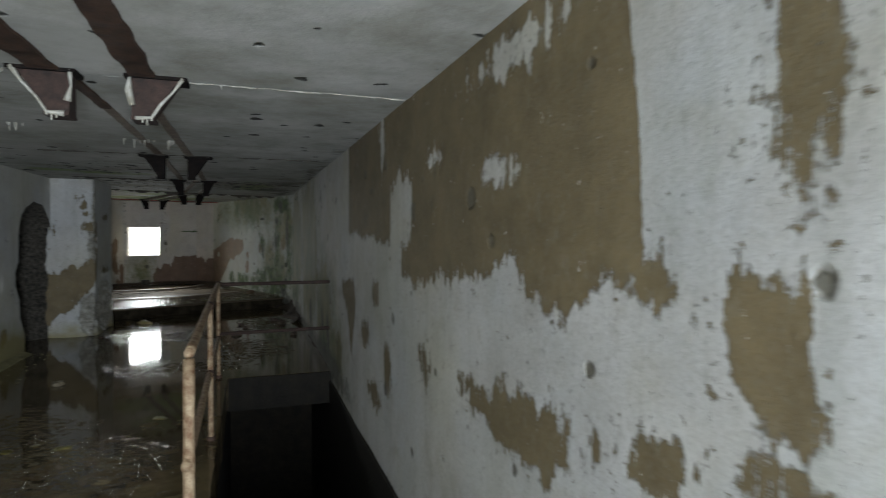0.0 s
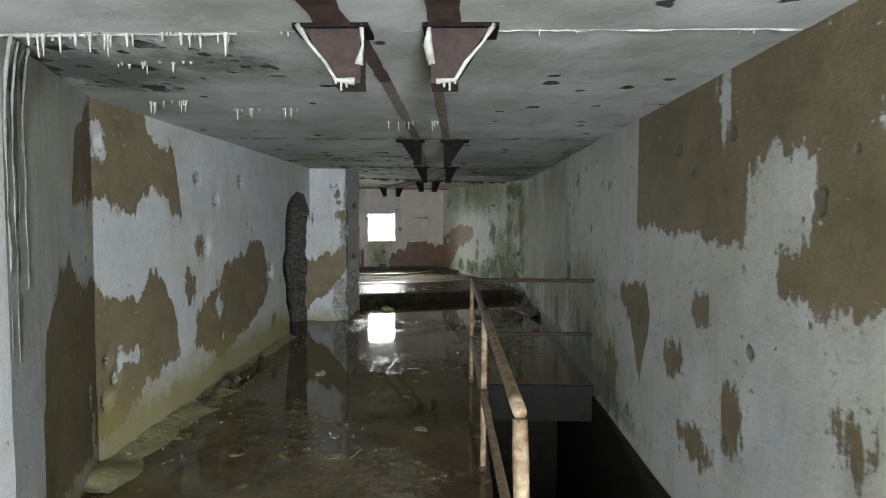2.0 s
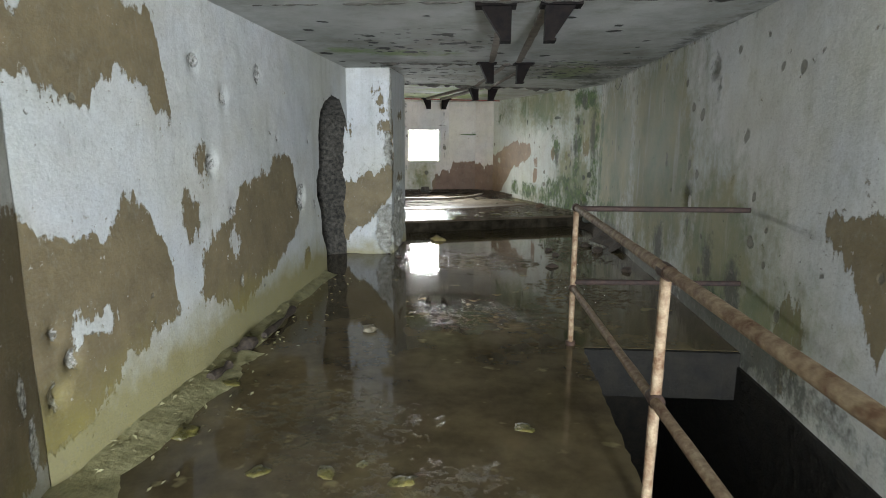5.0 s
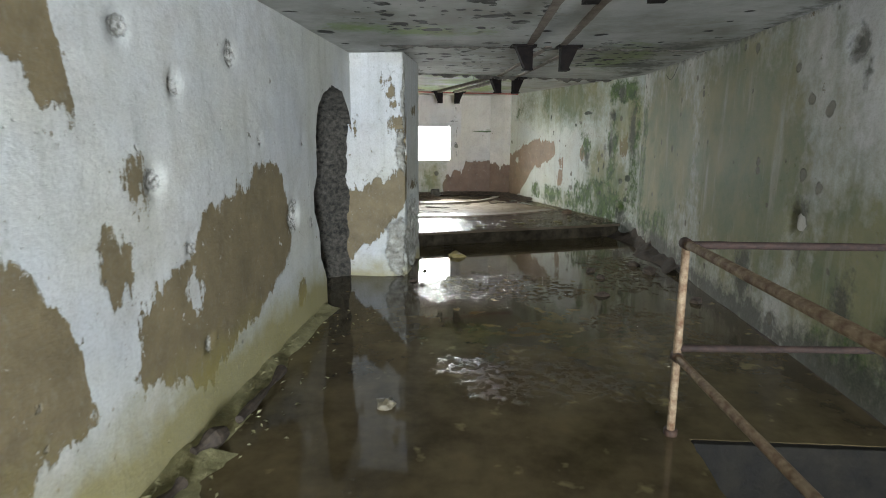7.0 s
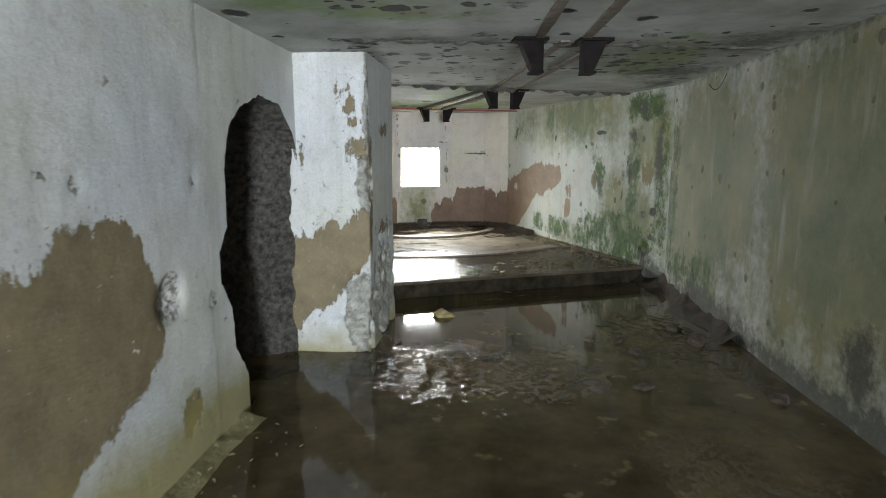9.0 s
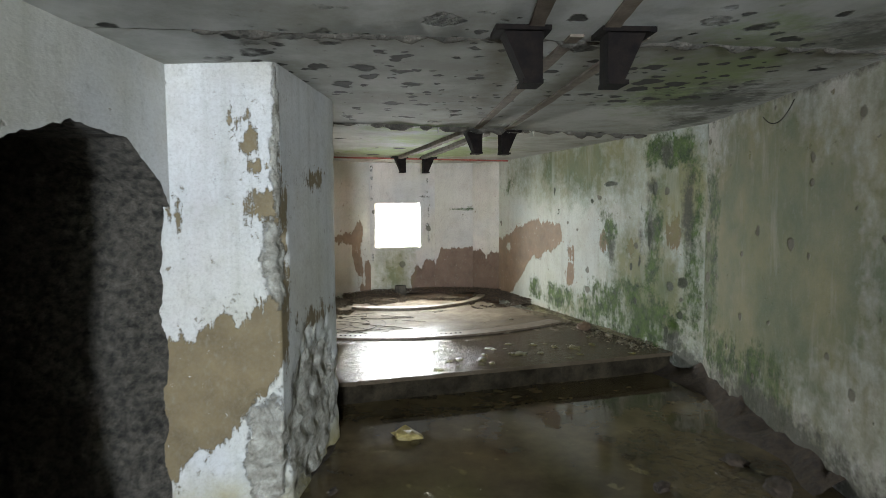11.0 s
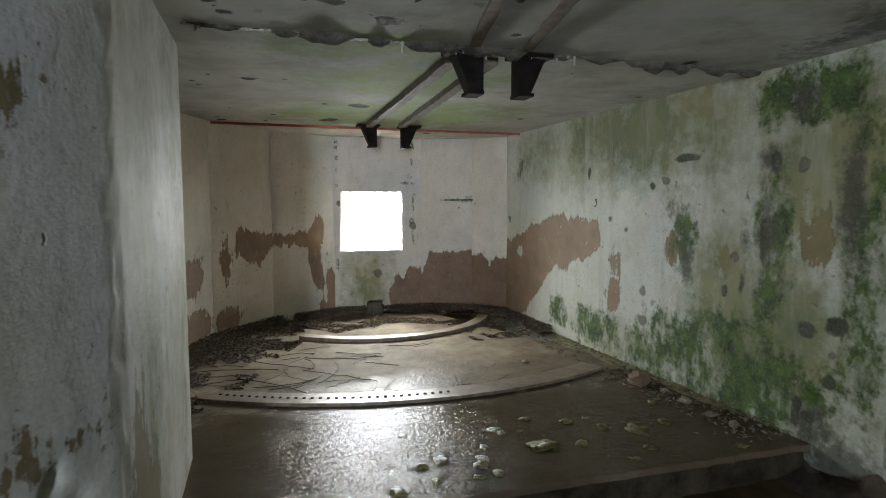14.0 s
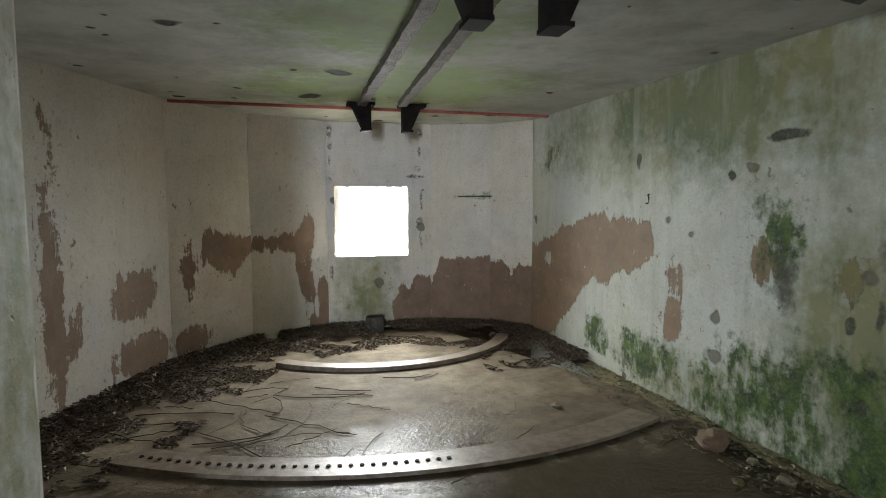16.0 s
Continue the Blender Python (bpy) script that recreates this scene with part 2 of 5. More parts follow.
    c = g.mix(g.math("MULTIPLY", chip, 0.8), c, (0.17, 0.15, 0.11))
    c = g.mix(g.math("MULTIPLY", g.ramp(grain, 0.45, 0.8), 0.4), c, (0.22, 0.20, 0.155))
    c = g.mix(g.math("MULTIPLY", g.ramp(g.noise(22, 5, 0.7, shift=shift + 44, stretch=(1, 1, 0.6)), 0.56, 0.72), 0.45), c, (0.26, 0.24, 0.19))
    c = g.mix(g.math("MULTIPLY", g.ramp(g.noise(130, 3, 0.7, shift=shift), 0.56, 0.72), 0.35), c, (0.12, 0.11, 0.085))
    n = g.bump(grain, 0.5, 0.004)
    n = g.bump(g.math("SUBTRACT", height, g.math("MULTIPLY", chip, 0.6)), 0.8, 0.012, n)
    g.done(c, g.ramp(g.math("ADD", cloud, g.math("MULTIPLY", grain, 0.3)), 0.2, 1.2), n, 0.35)
    g.put(g.bsdf.inputs["Roughness"], g.math("ADD", g.math("MULTIPLY", cloud, 0.35), wet - 0.2))
    return m


def simple(name, c1, c2, rough=0.8, scale=12.0, bump=0.5, dist=0.01, metal=0.0, spec=0.4):
    m = material(name)
    g = Graph(m)
    a = g.noise(scale, 6, 0.68)
    b = g.noise(scale * 6, 4, 0.7, shift=4)
    c = g.mix(g.ramp(a, 0.35, 0.68), c1, c2)
    c = g.mix(g.math("MULTIPLY", g.ramp(b, 0.4, 0.8), 0.4), c, tuple(v * 0.5 for v in c1))
    n = g.bump(b, bump * 0.6, dist * 0.3)
    n = g.bump(a, bump, dist, n)
    g.done(c, g.math("ADD", g.math("MULTIPLY", a, 0.3), rough - 0.15), n, spec, metal)
    return m


def flooded_mud(name, dark=(0.048, 0.035, 0.018), pale=(0.13, 0.098, 0.05)):
    """Mud under a thin sheet of water, with ripples and silt that breaks the surface."""
    m = material(name)
    g = Graph(m)
    beds = g.blobs([(-0.9, 3.2, 0.7, 0.9), (-0.9, 8.6, 0.8, 0.5), (-1.5, 4.5, 0.5, 0.5), (0.3, 7.2, 0.5, 0.8), (-0.5, 6.4, 0.7, 0.35), (0.6, 9.4, 0.4, 0.9)], 1.0, 2.5, 0.4, level=True)
    fine = g.noise(38, 4, 0.7, shift=2)
    lump = g.noise(14, 5, 0.7, shift=5)
    silt = g.math("MULTIPLY", beds, g.ramp(lump, 0.50, 0.60))
    c = g.mix(g.ramp(g.noise(2.2, 6, 0.65, shift=7), 0.35, 0.7), dark, pale)
    c = g.mix(g.math("MULTIPLY", silt, 0.5), c, (0.10, 0.085, 0.05))
    blotch = g.ramp(g.noise(6, 3, 0.5, shift=11), 0.66, 0.72)
    c = g.mix(g.math("MULTIPLY", blotch, 0.55), c, (0.24, 0.20, 0.10))
    ripple = g.noise(7, 2, 0.5, stretch=(1, 0.45, 1), shift=13)
    n = g.bump(ripple, 0.06, 0.01)
    n = g.bump(g.math("MULTIPLY", g.math("ADD", fine, lump), silt), 0.7, 0.012, n)
    g.done(c, g.math("ADD", g.math("MULTIPLY", silt, 0.12), 0.05), n, 0.5)
    g.bsdf.inputs["IOR"].default_value = 1.36
    return m


def wet_concrete(name):
    """Raised floor: wet and bumpy along the step (small y), drying towards the wall."""
    m = material(name)
    g = Graph(m)
    y = g.node("ShaderNodeSeparateXYZ", Vector=g.pos).outputs[1]
    lump = g.noise(16, 5, 0.65, shift=3)
    mid = g.noise(3, 6, 0.65, shift=1)
    wet = g.ramp(g.math("ADD", y, g.math("MULTIPLY", mid, 1.6)), 2.9, 2.0)
    c = g.mix(g.ramp(mid, 0.35, 0.68), (0.115, 0.088, 0.058), (0.25, 0.205, 0.15))
    c = g.mix(g.math("MULTIPLY", g.ramp(g.noise(8, 6, 0.7, shift=8), 0.5, 0.7), 0.7), c, (0.10, 0.075, 0.05))
    c = g.mix(g.math("MULTIPLY", wet, 0.8), c, (0.05, 0.038, 0.024))
    n = g.bump(g.noise(70, 4, 0.7), 0.4, 0.004)
    rough_bed = g.blobs([(1.5, 0.5, 1.0, 0.45), (2.4, 0.7, 0.7, 0.5)], 0.8, 3.0, 0.4, level=True)
    n = g.bump(lump, g.math("ADD", g.math("MULTIPLY", rough_bed, 0.5), 0.5), 0.016, n)
    n = g.bump(g.noise(6, 4, 0.6, shift=12), 0.3, 0.03, n)
    n = g.bump(g.noise(34, 4, 0.65, shift=6), 0.9, 0.007, n)
    rough = g.math("SUBTRACT", 0.75, g.math("MULTIPLY", wet, 0.67))
    g.done(c, g.math("ADD", rough, g.math("MULTIPLY", g.math("SUBTRACT", mid, 0.5), 0.12)), n, 0.055)
    return m


def ceiling_paint():
    m = material("ceiling_limewash")
    g = Graph(m)
    cloud = g.noise(0.9, 6, 0.62)
    c = g.mix(g.ramp(cloud, 0.3, 0.7), (0.37, 0.365, 0.33), (0.56, 0.555, 0.52))
    c = g.mix(g.math("MULTIPLY", g.ramp(g.noise(2.4, 6, 0.7, shift=3), 0.5, 0.75), 0.5), c, (0.26, 0.25, 0.19))
    # Patches near y 7.7 paint in green light reflected on the ceiling.
    moss = g.blobs([(-1.42, 7.74, 0.5, 0.3), (-1.9, 7.6, 0.4, 0.3), (-1.4, 11.4, 0.6, 0.4), (-1.3, 12.2, 0.8, 0.8), (-1.6, 13.6, 1.3, 1.0), (0.4, 9.6, 0.4, 1.2)], 0.7, 3.0, 0.5, level=True)
    c = g.mix(g.math("MULTIPLY", moss, 0.8), c, (0.24, 0.34, 0.10))
    soot = g.blobs([(0.7, 10.2, 0.45, 0.6), (1.12, 7.2, 0.1, 2.6), (0.95, 11.2, 0.2, 0.9), (-1.9, 3.2, 0.45, 0.5), (-1.3, 3.0, 0.4, 0.25), (0.9, 8.7, 0.3, 0.4)], 0.8, 3.5, 0.4, 4.0, level=True)
    c = g.mix(g.math("MULTIPLY", soot, 0.75), c, (0.06, 0.06, 0.05))
    rich = g.blobs([(-1.3, 9.6, 1.0, 1.6), (-1.7, 3.1, 0.9, 0.6), (0.2, 9.4, 0.9, 1.2), (-1.2, 7.2, 0.8, 0.9)], 0.5, 2.0, 0.9, 6.0, level=True)
    hole = g.math("MAXIMUM", g.spots(2.3, 0.10, 0.16, 3.0, 0.45, True), g.spots(5.0, 0.05, 0.14, 8.0, 0.45, True))
    hole = g.math("MAXIMUM", hole, g.math("MULTIPLY", g.ramp(rich, 0.12, 0.35), g.math("MAXIMUM", g.spots(4.6, 0.085, 0.8, 5.0, 0.7, True), g.spots(9.0, 0.035, 0.5, 15.0, 0.6, True))))
    film = g.ramp(g.math("ADD", g.noise(1.7, 7, 0.7, shift=31), g.math("MULTIPLY", rich, 0.12)), 0.45, 0.68)
    c = g.mix(g.math("MULTIPLY", film, 0.6), c, (0.19, 0.18, 0.125))
    c = g.mix(hole, c, g.mix(g.noise(30, 3, 0.6), (0.03, 0.03, 0.027), (0.11, 0.105, 0.09)))
    grain = g.noise(55, 4, 0.7)
    n = g.bump(grain, 0.35, 0.003)
    n = g.bump(g.math("SUBTRACT", g.math("MULTIPLY", g.noise(5, 5, 0.6), 0.35), hole), 0.8, 0.025, n)
    g.done(c, g.math("ADD", g.math("MULTIPLY", cloud, 0.2), 0.75), n, 0.12)
    return m


M_LEFT = wall_paint("left_limewash", shift=1.0, foot=0.42, bare=[(1.55, 0.62, 0.16, 0.2), (1.45, 1.3, 0.06, 0.1), (1.3, 1.0, 0.1, 0.12), (3.45, 0.3, 0.1, 0.08)],
                    areas=[([(-0.1, 2.4), (0.6, 2.3), (0.7, 2.11), (1.03, 2.12), (1.1, 1.9), (1.18, 1.5)], [(-0.1, 1.7), (0.24, 1.63), (0.49, 1.57), (0.55, 1.68), (0.7, 1.75), (0.92, 1.7), (1.0, 1.55), (1.18, 1.6)]),
                           ([(-0.1, 1.2), (0.2, 1.04), (0.5, 0.99), (0.68, 1.17), (0.82, 1.12), (0.92, 0.98), (1.05, 0.77), (1.1, 0.4)], [(-0.1, 0.15), (0.31, 0.21), (0.57, 0.35), (0.81, 0.41), (1.1, 0.5)]),
                           ([(1.3, 0.5), (1.62, 0.85), (1.85, 0.95), (1.97, 1.12), (2.32, 1.13), (2.38, 1.22), (2.57, 1.2), (2.66, 1.29), (3.0, 1.36), (3.12, 1.23), (3.23, 0.95), (3.27, 0.6)], [(1.3, 0.5), (1.87, 0.24), (2.43, 0.37), (2.86, 0.47), (3.09, 0.59), (3.27, 0.75)])],
                    kept=[(0.06, 2.03, 0.09, 0.07), (1.85, 0.75, 0.05, 0.06), (0.35, 0.62, 0.08, 0.05)],
                    scars=[(1.59, 1.3, 0.07, 0.05), (1.81, 1.72, 0.05, 0.05), (2.4, 1.93, 0.06, 0.08), (3.31, 0.91, 0.09, 0.13), (2.77, 1.46, 0.025, 0.035), (1.94, 0.44, 0.03, 0.05), (1.84, 0.96, 0.04, 0.04), (0.12, 0.66, 0.03, 0.03), (0.21, 0.52, 0.03, 0.05), (0.08, 0.4, 0.025, 0.06), (3.59, 1.44, 0.03, 0.03), (1.44, 1.9, 0.06, 0.05), (3.72, 0.8, 0.05, 0.06)])
M_BEND = wall_paint("bend_limewash", shift=3.0, streak=0.85, foot=0.2,
                    areas=[([(0.3, 0.2), (0.4, 1.0), (0.66, 1.3), (0.81, 1.36), (0.95, 1.2), (1.3, 1.18)], [(0.3, 0.2), (0.5, 0.1), (1.3, 0.15)]),
                           ([(0.85, 1.55), (0.95, 2.0), (1.1, 2.15), (1.3, 2.3)], [(0.85, 1.6), (1.05, 1.65), (1.3, 1.68)])], scars=[(1.12, 0.5, 0.03, 0.09), (1.18, 0.28, 0.04, 0.12)])
M_PIER = wall_paint("pier_limewash", wash=[(8.45, 1.2, 0.3, 1.5), (8.9, 1.2, 0.4, 1.5)], bare=[(7.05, 1.6, 0.07, 0.1), (6.98, 1.92, 0.05, 0.05), (6.9, 2.03, 0.03, 0.03), (7.02, 1.8, 0.03, 0.03), (6.56, 1.55, 0.015, 0.03), (7.19, 1.35, 0.05, 0.3), (7.67, 0.95, 0.2, 0.04), (8.3, 0.5, 0.12, 0.3), (7.7, 1.75, 0.12, 0.03)], shift=7.0, corner=True, foot=0.18,
                    areas=[([(6.45, 0.98), (6.55, 0.95), (6.66, 0.93), (6.83, 1.08), (6.9, 1.04), (7.02, 1.12), (7.11, 1.24), (7.18, 1.2), (7.2, 0.6)], [(6.45, 0.12), (6.52, 0.22), (6.64, 0.3), (6.78, 0.37), (6.92, 0.52), (7.03, 0.62), (7.12, 0.8), (7.2, 0.9)])],
                    broken=[(7.11, 1.32, 0.10, 0.22), (7.12, 1.9, 0.04, 0.4), (7.65, 0.40, 0.5, 0.42), (7.05, 0.3, 0.14, 0.36)])
M_ROOM = wall_paint("room_limewash", [(1.73, 0.96, 0.09, 0.7), (2.48, 0.84, 0.24, 0.18), (2.57, 0.39, 0.34, 0.16), (1.86, 0.7, 0.06, 0.15)], base=(0.66, 0.595, 0.525), under=(0.215, 0.135, 0.085), shift=12.0, streak=0.25, stain=0.3)
M_FACETA = wall_paint("facet_limewash_a", [(0.2, 0.95, 0.07, 0.2), (0.18, 0.38, 0.17, 0.11)], areas=[([(0.3, 1.05), (0.34, 1.27), (0.6, 1.25), (0.9, 1.2)], [(0.3, 1.05), (0.5, 0.9), (0.69, 0.85), (0.8, 1.02), (0.9, 1.05)])], area_rag=0.9, base=(0.66, 0.595, 0.525), under=(0.215, 0.135, 0.085), shift=13.0, streak=0.25, stain=0.3)
M_FACETB = wall_paint("facet_limewash_b", [], areas=[([(-0.05, 1.15), (0.06, 1.2), (0.45, 1.2), (0.5, 1.3), (0.58, 1.4), (0.65, 1.3), (0.7, 0.9), (0.83, 0.6)], [(-0.05, 1.08), (0.35, 1.02), (0.46, 0.8), (0.55, 0.35), (0.62, 0.2), (0.83, 0.1)])], area_rag=0.9, kept=[(0.66, 0.95, 0.05, 0.15), (0.6, 0.45, 0.06, 0.08), (0.4, 0.95, 0.05, 0.06)], base=(0.66, 0.595, 0.525), under=(0.215, 0.135, 0.085), shift=14.0, streak=0.25, stain=0.3)
M_FRONT = wall_paint("embrasure_limewash", [], areas=[([(0.6, 0.1), (0.66, 0.6), (0.78, 0.66), (0.85, 0.6), (0.9, 0.76), (1.1, 0.7)], [(0.6, -0.3), (1.1, -0.3)])], area_rag=0.8, scars=[(0.03, 2.2, 0.03, 0.06), (0.04, 2.05, 0.02, 0.03), (0.03, 1.9, 0.015, 0.06), (0.02, 1.72, 0.02, 0.03), (0.03, 0.8, 0.02, 0.07), (0.95, 2.2, 0.035, 0.05), (0.94, 2.02, 0.02, 0.05), (0.93, 1.85, 0.03, 0.03), (0.96, 1.55, 0.015, 0.1), (0.95, 1.3, 0.03, 0.04), (0.9, 1.78, 0.09, 0.015), (0.97, 1.1, 0.015, 0.08)], base=(0.66, 0.595, 0.525), under=(0.19, 0.118, 0.08), shift=15.0, streak=0.3, stain=0.3, wash=[(0.36, 0.5, 0.45, 0.75)], pits=0.2)
M_FACETC = wall_paint("facet_limewash_c", [], areas=[([(-0.05, 0.6), (0.03, 0.7), (0.1, 0.96), (0.35, 0.92), (0.62, 0.95), (0.7, 0.85)], [(-0.05, -0.3), (0.7, -0.3)])], area_rag=0.8, base=(0.66, 0.595, 0.525), under=(0.185, 0.113, 0.075), shift=16.0, streak=0.25, stain=0.3, algae=[(0.56, 1.56, 0.26, 0.03), (0.83, 2.16, 0.05, 0.03)])
M_FACETD = wall_paint("facet_limewash_d", [], areas=[([(-0.05, 0.85), (0.17, 0.92), (0.25, 0.76), (0.33, 0.88), (0.6, 0.8)], [(-0.05, -0.3), (0.6, -0.3)])], area_rag=0.9, base=(0.66, 0.595, 0.525), under=(0.185, 0.113, 0.075), shift=17.0, streak=0.25, stain=0.3)
M_SLANT = wall_paint("slanted_limewash", wash=[(3.6, 0.8, 1.0, 0.8), (2.4, 2.1, 2.3, 0.6), (4.0, 1.7, 0.7, 0.8), (2.4, 0.35, 1.0, 0.25)], areas=[([(-0.05, 1.1), (0.1, 1.11), (0.3, 1.15), (0.62, 1.3), (1.0, 1.36), (1.25, 1.44), (1.47, 1.37), (1.87, 1.4), (1.97, 1.1)], [(-0.05, 0.1), (0.3, 0.15), (0.5, 0.33), (0.7, 0.5), (0.9, 0.68), (1.14, 0.88), (1.3, 0.85), (1.48, 0.97), (1.7, 1.0), (1.97, 1.15)])], area_rag=0.8, bare=[(2.12, 0.75, 0.1, 0.14), (2.15, 1.0, 0.05, 0.1), (3.94, 1.33, 0.09, 0.16), (2.83, 1.2, 0.1, 0.12), (3.31, 1.16, 0.05, 0.08)], kept=[(0.35, 0.98, 0.06, 0.05)], shift=21.0, pits=0.08, algae=[(3.3, 0.38, 0.5, 0.25), (2.6, 0.34, 0.4, 0.14), (1.3, 0.42, 0.24, 0.14), (1.85, 0.43, 0.37, 0.15), (2.41, 0.45, 0.18, 0.11), (2.87, 0.66, 0.12, 0.1), (3.26, 0.46, 0.2, 0.24), (2.9, 1.33, 0.15, 0.27), (4.22, 1.13, 0.11, 0.79), (3.88, 2.11, 0.38, 0.17), (3.68, 0.52, 0.18, 0.2), (3.21, 0.4, 0.92, 0.36), (0.34, 1.9, 0.17, 0.14), (3.66, 1.17, 0.12, 0.45)], damp=[(4.2, 0.08, 0.4, 0.2), (4.14, 1.58, 0.1, 0.46), (3.64, 1.78, 0.09, 0.1), (3.62, 1.39, 0.09, 0.31), (3.95, 0.29, 0.19, 0.13), (2.98, 1.11, 0.08, 0.17), (3.47, 1.25, 0.06, 0.23), (3.83, 2.09, 0.09, 0.14), (3.6, 1.77, 0.06, 0.1)], pock_colour=(0.05, 0.062, 0.032), pocks=[(2.95, 1.83, 0.14, 0.03), (1.73, 1.79, 0.03, 0.06), (3.91, 0.82, 0.06, 0.05), (4.08, 0.87, 0.075, 0.06), (3.67, 1.76, 0.045, 0.08), (3.6, 1.3, 0.035, 0.18), (4.05, 0.55, 0.04, 0.04), (3.87, 0.34, 0.035, 0.1), (3.4, 0.6, 0.03, 0.05), (3.32, 0.95, 0.025, 0.05), (3.45, 1.02, 0.02, 0.07), (2.6, 1.65, 0.03, 0.03)], under=(0.23, 0.15, 0.09), base=(0.60, 0.62, 0.55))
M_RIGHT = wall_paint("right_limewash", shift=33.0, stain=0.85, pits=0.26,
                     wash=[(1.0, 1.2, 1.9, 1.5), (3.2, 1.3, 1.8, 1.5), (5.0, 0.6, 1.2, 0.9), (5.8, 0.3, 1.0, 0.5)],
                     areas=[([(6.8, 2.6), (10.84, 2.6), (10.9, 1.9), (10.86, 1.8), (10.92, 1.62), (10.87, 1.52), (11.03, 1.46), (11.08, 1.36)],
                             [(6.8, 2.6), (6.83, 1.53), (7.7, 1.5), (8.3, 1.46), (8.55, 1.5), (8.75, 1.26), (9.0, 1.23), (9.4, 1.31), (10.06, 1.36), (10.1, 1.42), (10.29, 1.42), (10.33, 1.31), (10.58, 1.27), (10.77, 1.39), (10.93, 1.38), (10.97, 1.34), (11.08, 1.42)]),
                            ([(11.15, 1.36), (11.19, 1.47), (11.36, 1.47), (11.39, 1.25)], [(11.15, 1.36), (11.2, 1.27), (11.26, 1.2), (11.33, 1.13), (11.39, 1.2)]),
                            ([(6.4, 1.0), (6.48, 1.08), (7.08, 1.15), (7.2, 0.9)], [(6.4, 1.0), (6.62, 0.87), (6.8, 0.7), (7.0, 0.42), (7.1, 0.72), (7.2, 0.9)])],
                     bare=[(11.345, 1.78, 0.06, 0.18), (11.345, 1.56, 0.03, 0.03), (10.92, 0.97, 0.13, 0.035), (11.3, 1.06, 0.09, 0.035), (10.3, 0.88, 0.28, 0.12), (9.95, 0.86, 0.2, 0.07), (9.2, 0.83, 0.07, 0.12), (10.98, 1.02, 0.1, 0.05), (7.6, 0.75, 0.14, 0.1), (8.35, 0.62, 0.12, 0.16), (8.0, 1.1, 0.1, 0.08), (6.2, 0.25, 0.14, 0.25), (7.9, 0.35, 0.2, 0.1)],
                     kept=[(8.7, 1.66, 0.25, 0.2), (8.55, 1.5, 0.15, 0.12), (10.25, 2.16, 0.25, 0.05), (10.12, 1.76, 0.08, 0.04), (8.2, 2.15, 0.06, 0.14), (9.3, 1.9, 0.05, 0.03)],
                     algae=[(0.3, 0.35, 0.5, 0.2), (5.0, 0.2, 0.4, 0.12), (0.15, 1.2, 0.12, 0.8), (1.1, 0.3, 0.3, 0.3)],
                     damp=[(4.73, 2.01, 0.1, 0.11), (4.85, 1.85, 0.05, 0.1), (4.3, 0.95, 0.13, 0.15), (4.33, 0.7, 0.05, 0.15), (3.52, 0.36, 0.21, 0.28), (3.75, 0.06, 0.3, 0.2), (2.5, 2.32, 3.0, 0.07), (4.9, 0.5, 0.12, 0.3), (1.2, 0.12, 1.3, 0.2), (5.4, 0.35, 0.2, 0.3), (5.2, 0.05, 2.0, 0.22), (3.0, 0.05, 1.6, 0.16), (9.35, 1.85, 0.05, 0.07), (9.3, 1.7, 0.05, 0.08)])
M_PLAIN = wall_paint("plain_limewash", shift=41.0)
M_CEIL = ceiling_paint()
M_FLOOR = flooded_mud("flooded_mud")
M_PLATFORM = wet_concrete("wet_concrete")
M_RUBBLE = simple("dark_rubble", (0.05, 0.045, 0.035), (0.16, 0.14, 0.11), 0.9, 12, 1.0, 0.05)
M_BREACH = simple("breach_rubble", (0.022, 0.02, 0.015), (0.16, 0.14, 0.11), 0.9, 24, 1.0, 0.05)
M_IRON = simple("black_iron", (0.005, 0.004, 0.004), (0.018, 0.013, 0.010), 0.85, 18, 0.6, 0.006, 0.0, 0.1)
M_RUST = simple("flaking_rust", (0.12, 0.055, 0.022), (0.38, 0.29, 0.18), 0.75, 22, 0.9, 0.006, 0.1)
M_RUSTDARK = simple("dark_rust", (0.03, 0.016, 0.010), (0.095, 0.052, 0.032), 0.75, 15, 0.8, 0.006, 0.2)
M_LIME = simple("limescale", (0.24, 0.22, 0.165), (0.52, 0.50, 0.44), 0.5, 14, 0.6, 0.006)
M_LIMEDULL = simple("dull_limescale", (0.15, 0.15, 0.125), (0.33, 0.33, 0.29), 0.8, 22, 0.8, 0.008)
M_LEAF = material("dead_leaves")
g = Graph(M_LEAF)
isle = g.t.nodes.new("ShaderNodeNewGeometry").outputs["Random Per Island"]
g.done(g.mix(isle, (0.035, 0.024, 0.016), g.mix(g.noise(40, 3, 0.6), (0.12, 0.08, 0.05), (0.23, 0.165, 0.105))), 0.7)
M_SOIL = simple("dark_soil", (0.03, 0.022, 0.015), (0.085, 0.06, 0.04), 0.9, 14, 1.0, 0.03)
# Near-black: the shade down the stairwell is put into its colour.
M_WELLSHADE = simple("shaded_well_concrete", (0.007, 0.006, 0.004), (0.024, 0.019, 0.012), 0.8, 8, 0.9, 0.03, 0.0, 0.2)
# Mud colour darkened further to carry the shade on the step's face.
M_STEPSHADE = simple("shaded_mud_concrete", (0.014, 0.011, 0.007), (0.045, 0.036, 0.023), 0.9, 8, 0.9, 0.02, 0.0, 0.05)
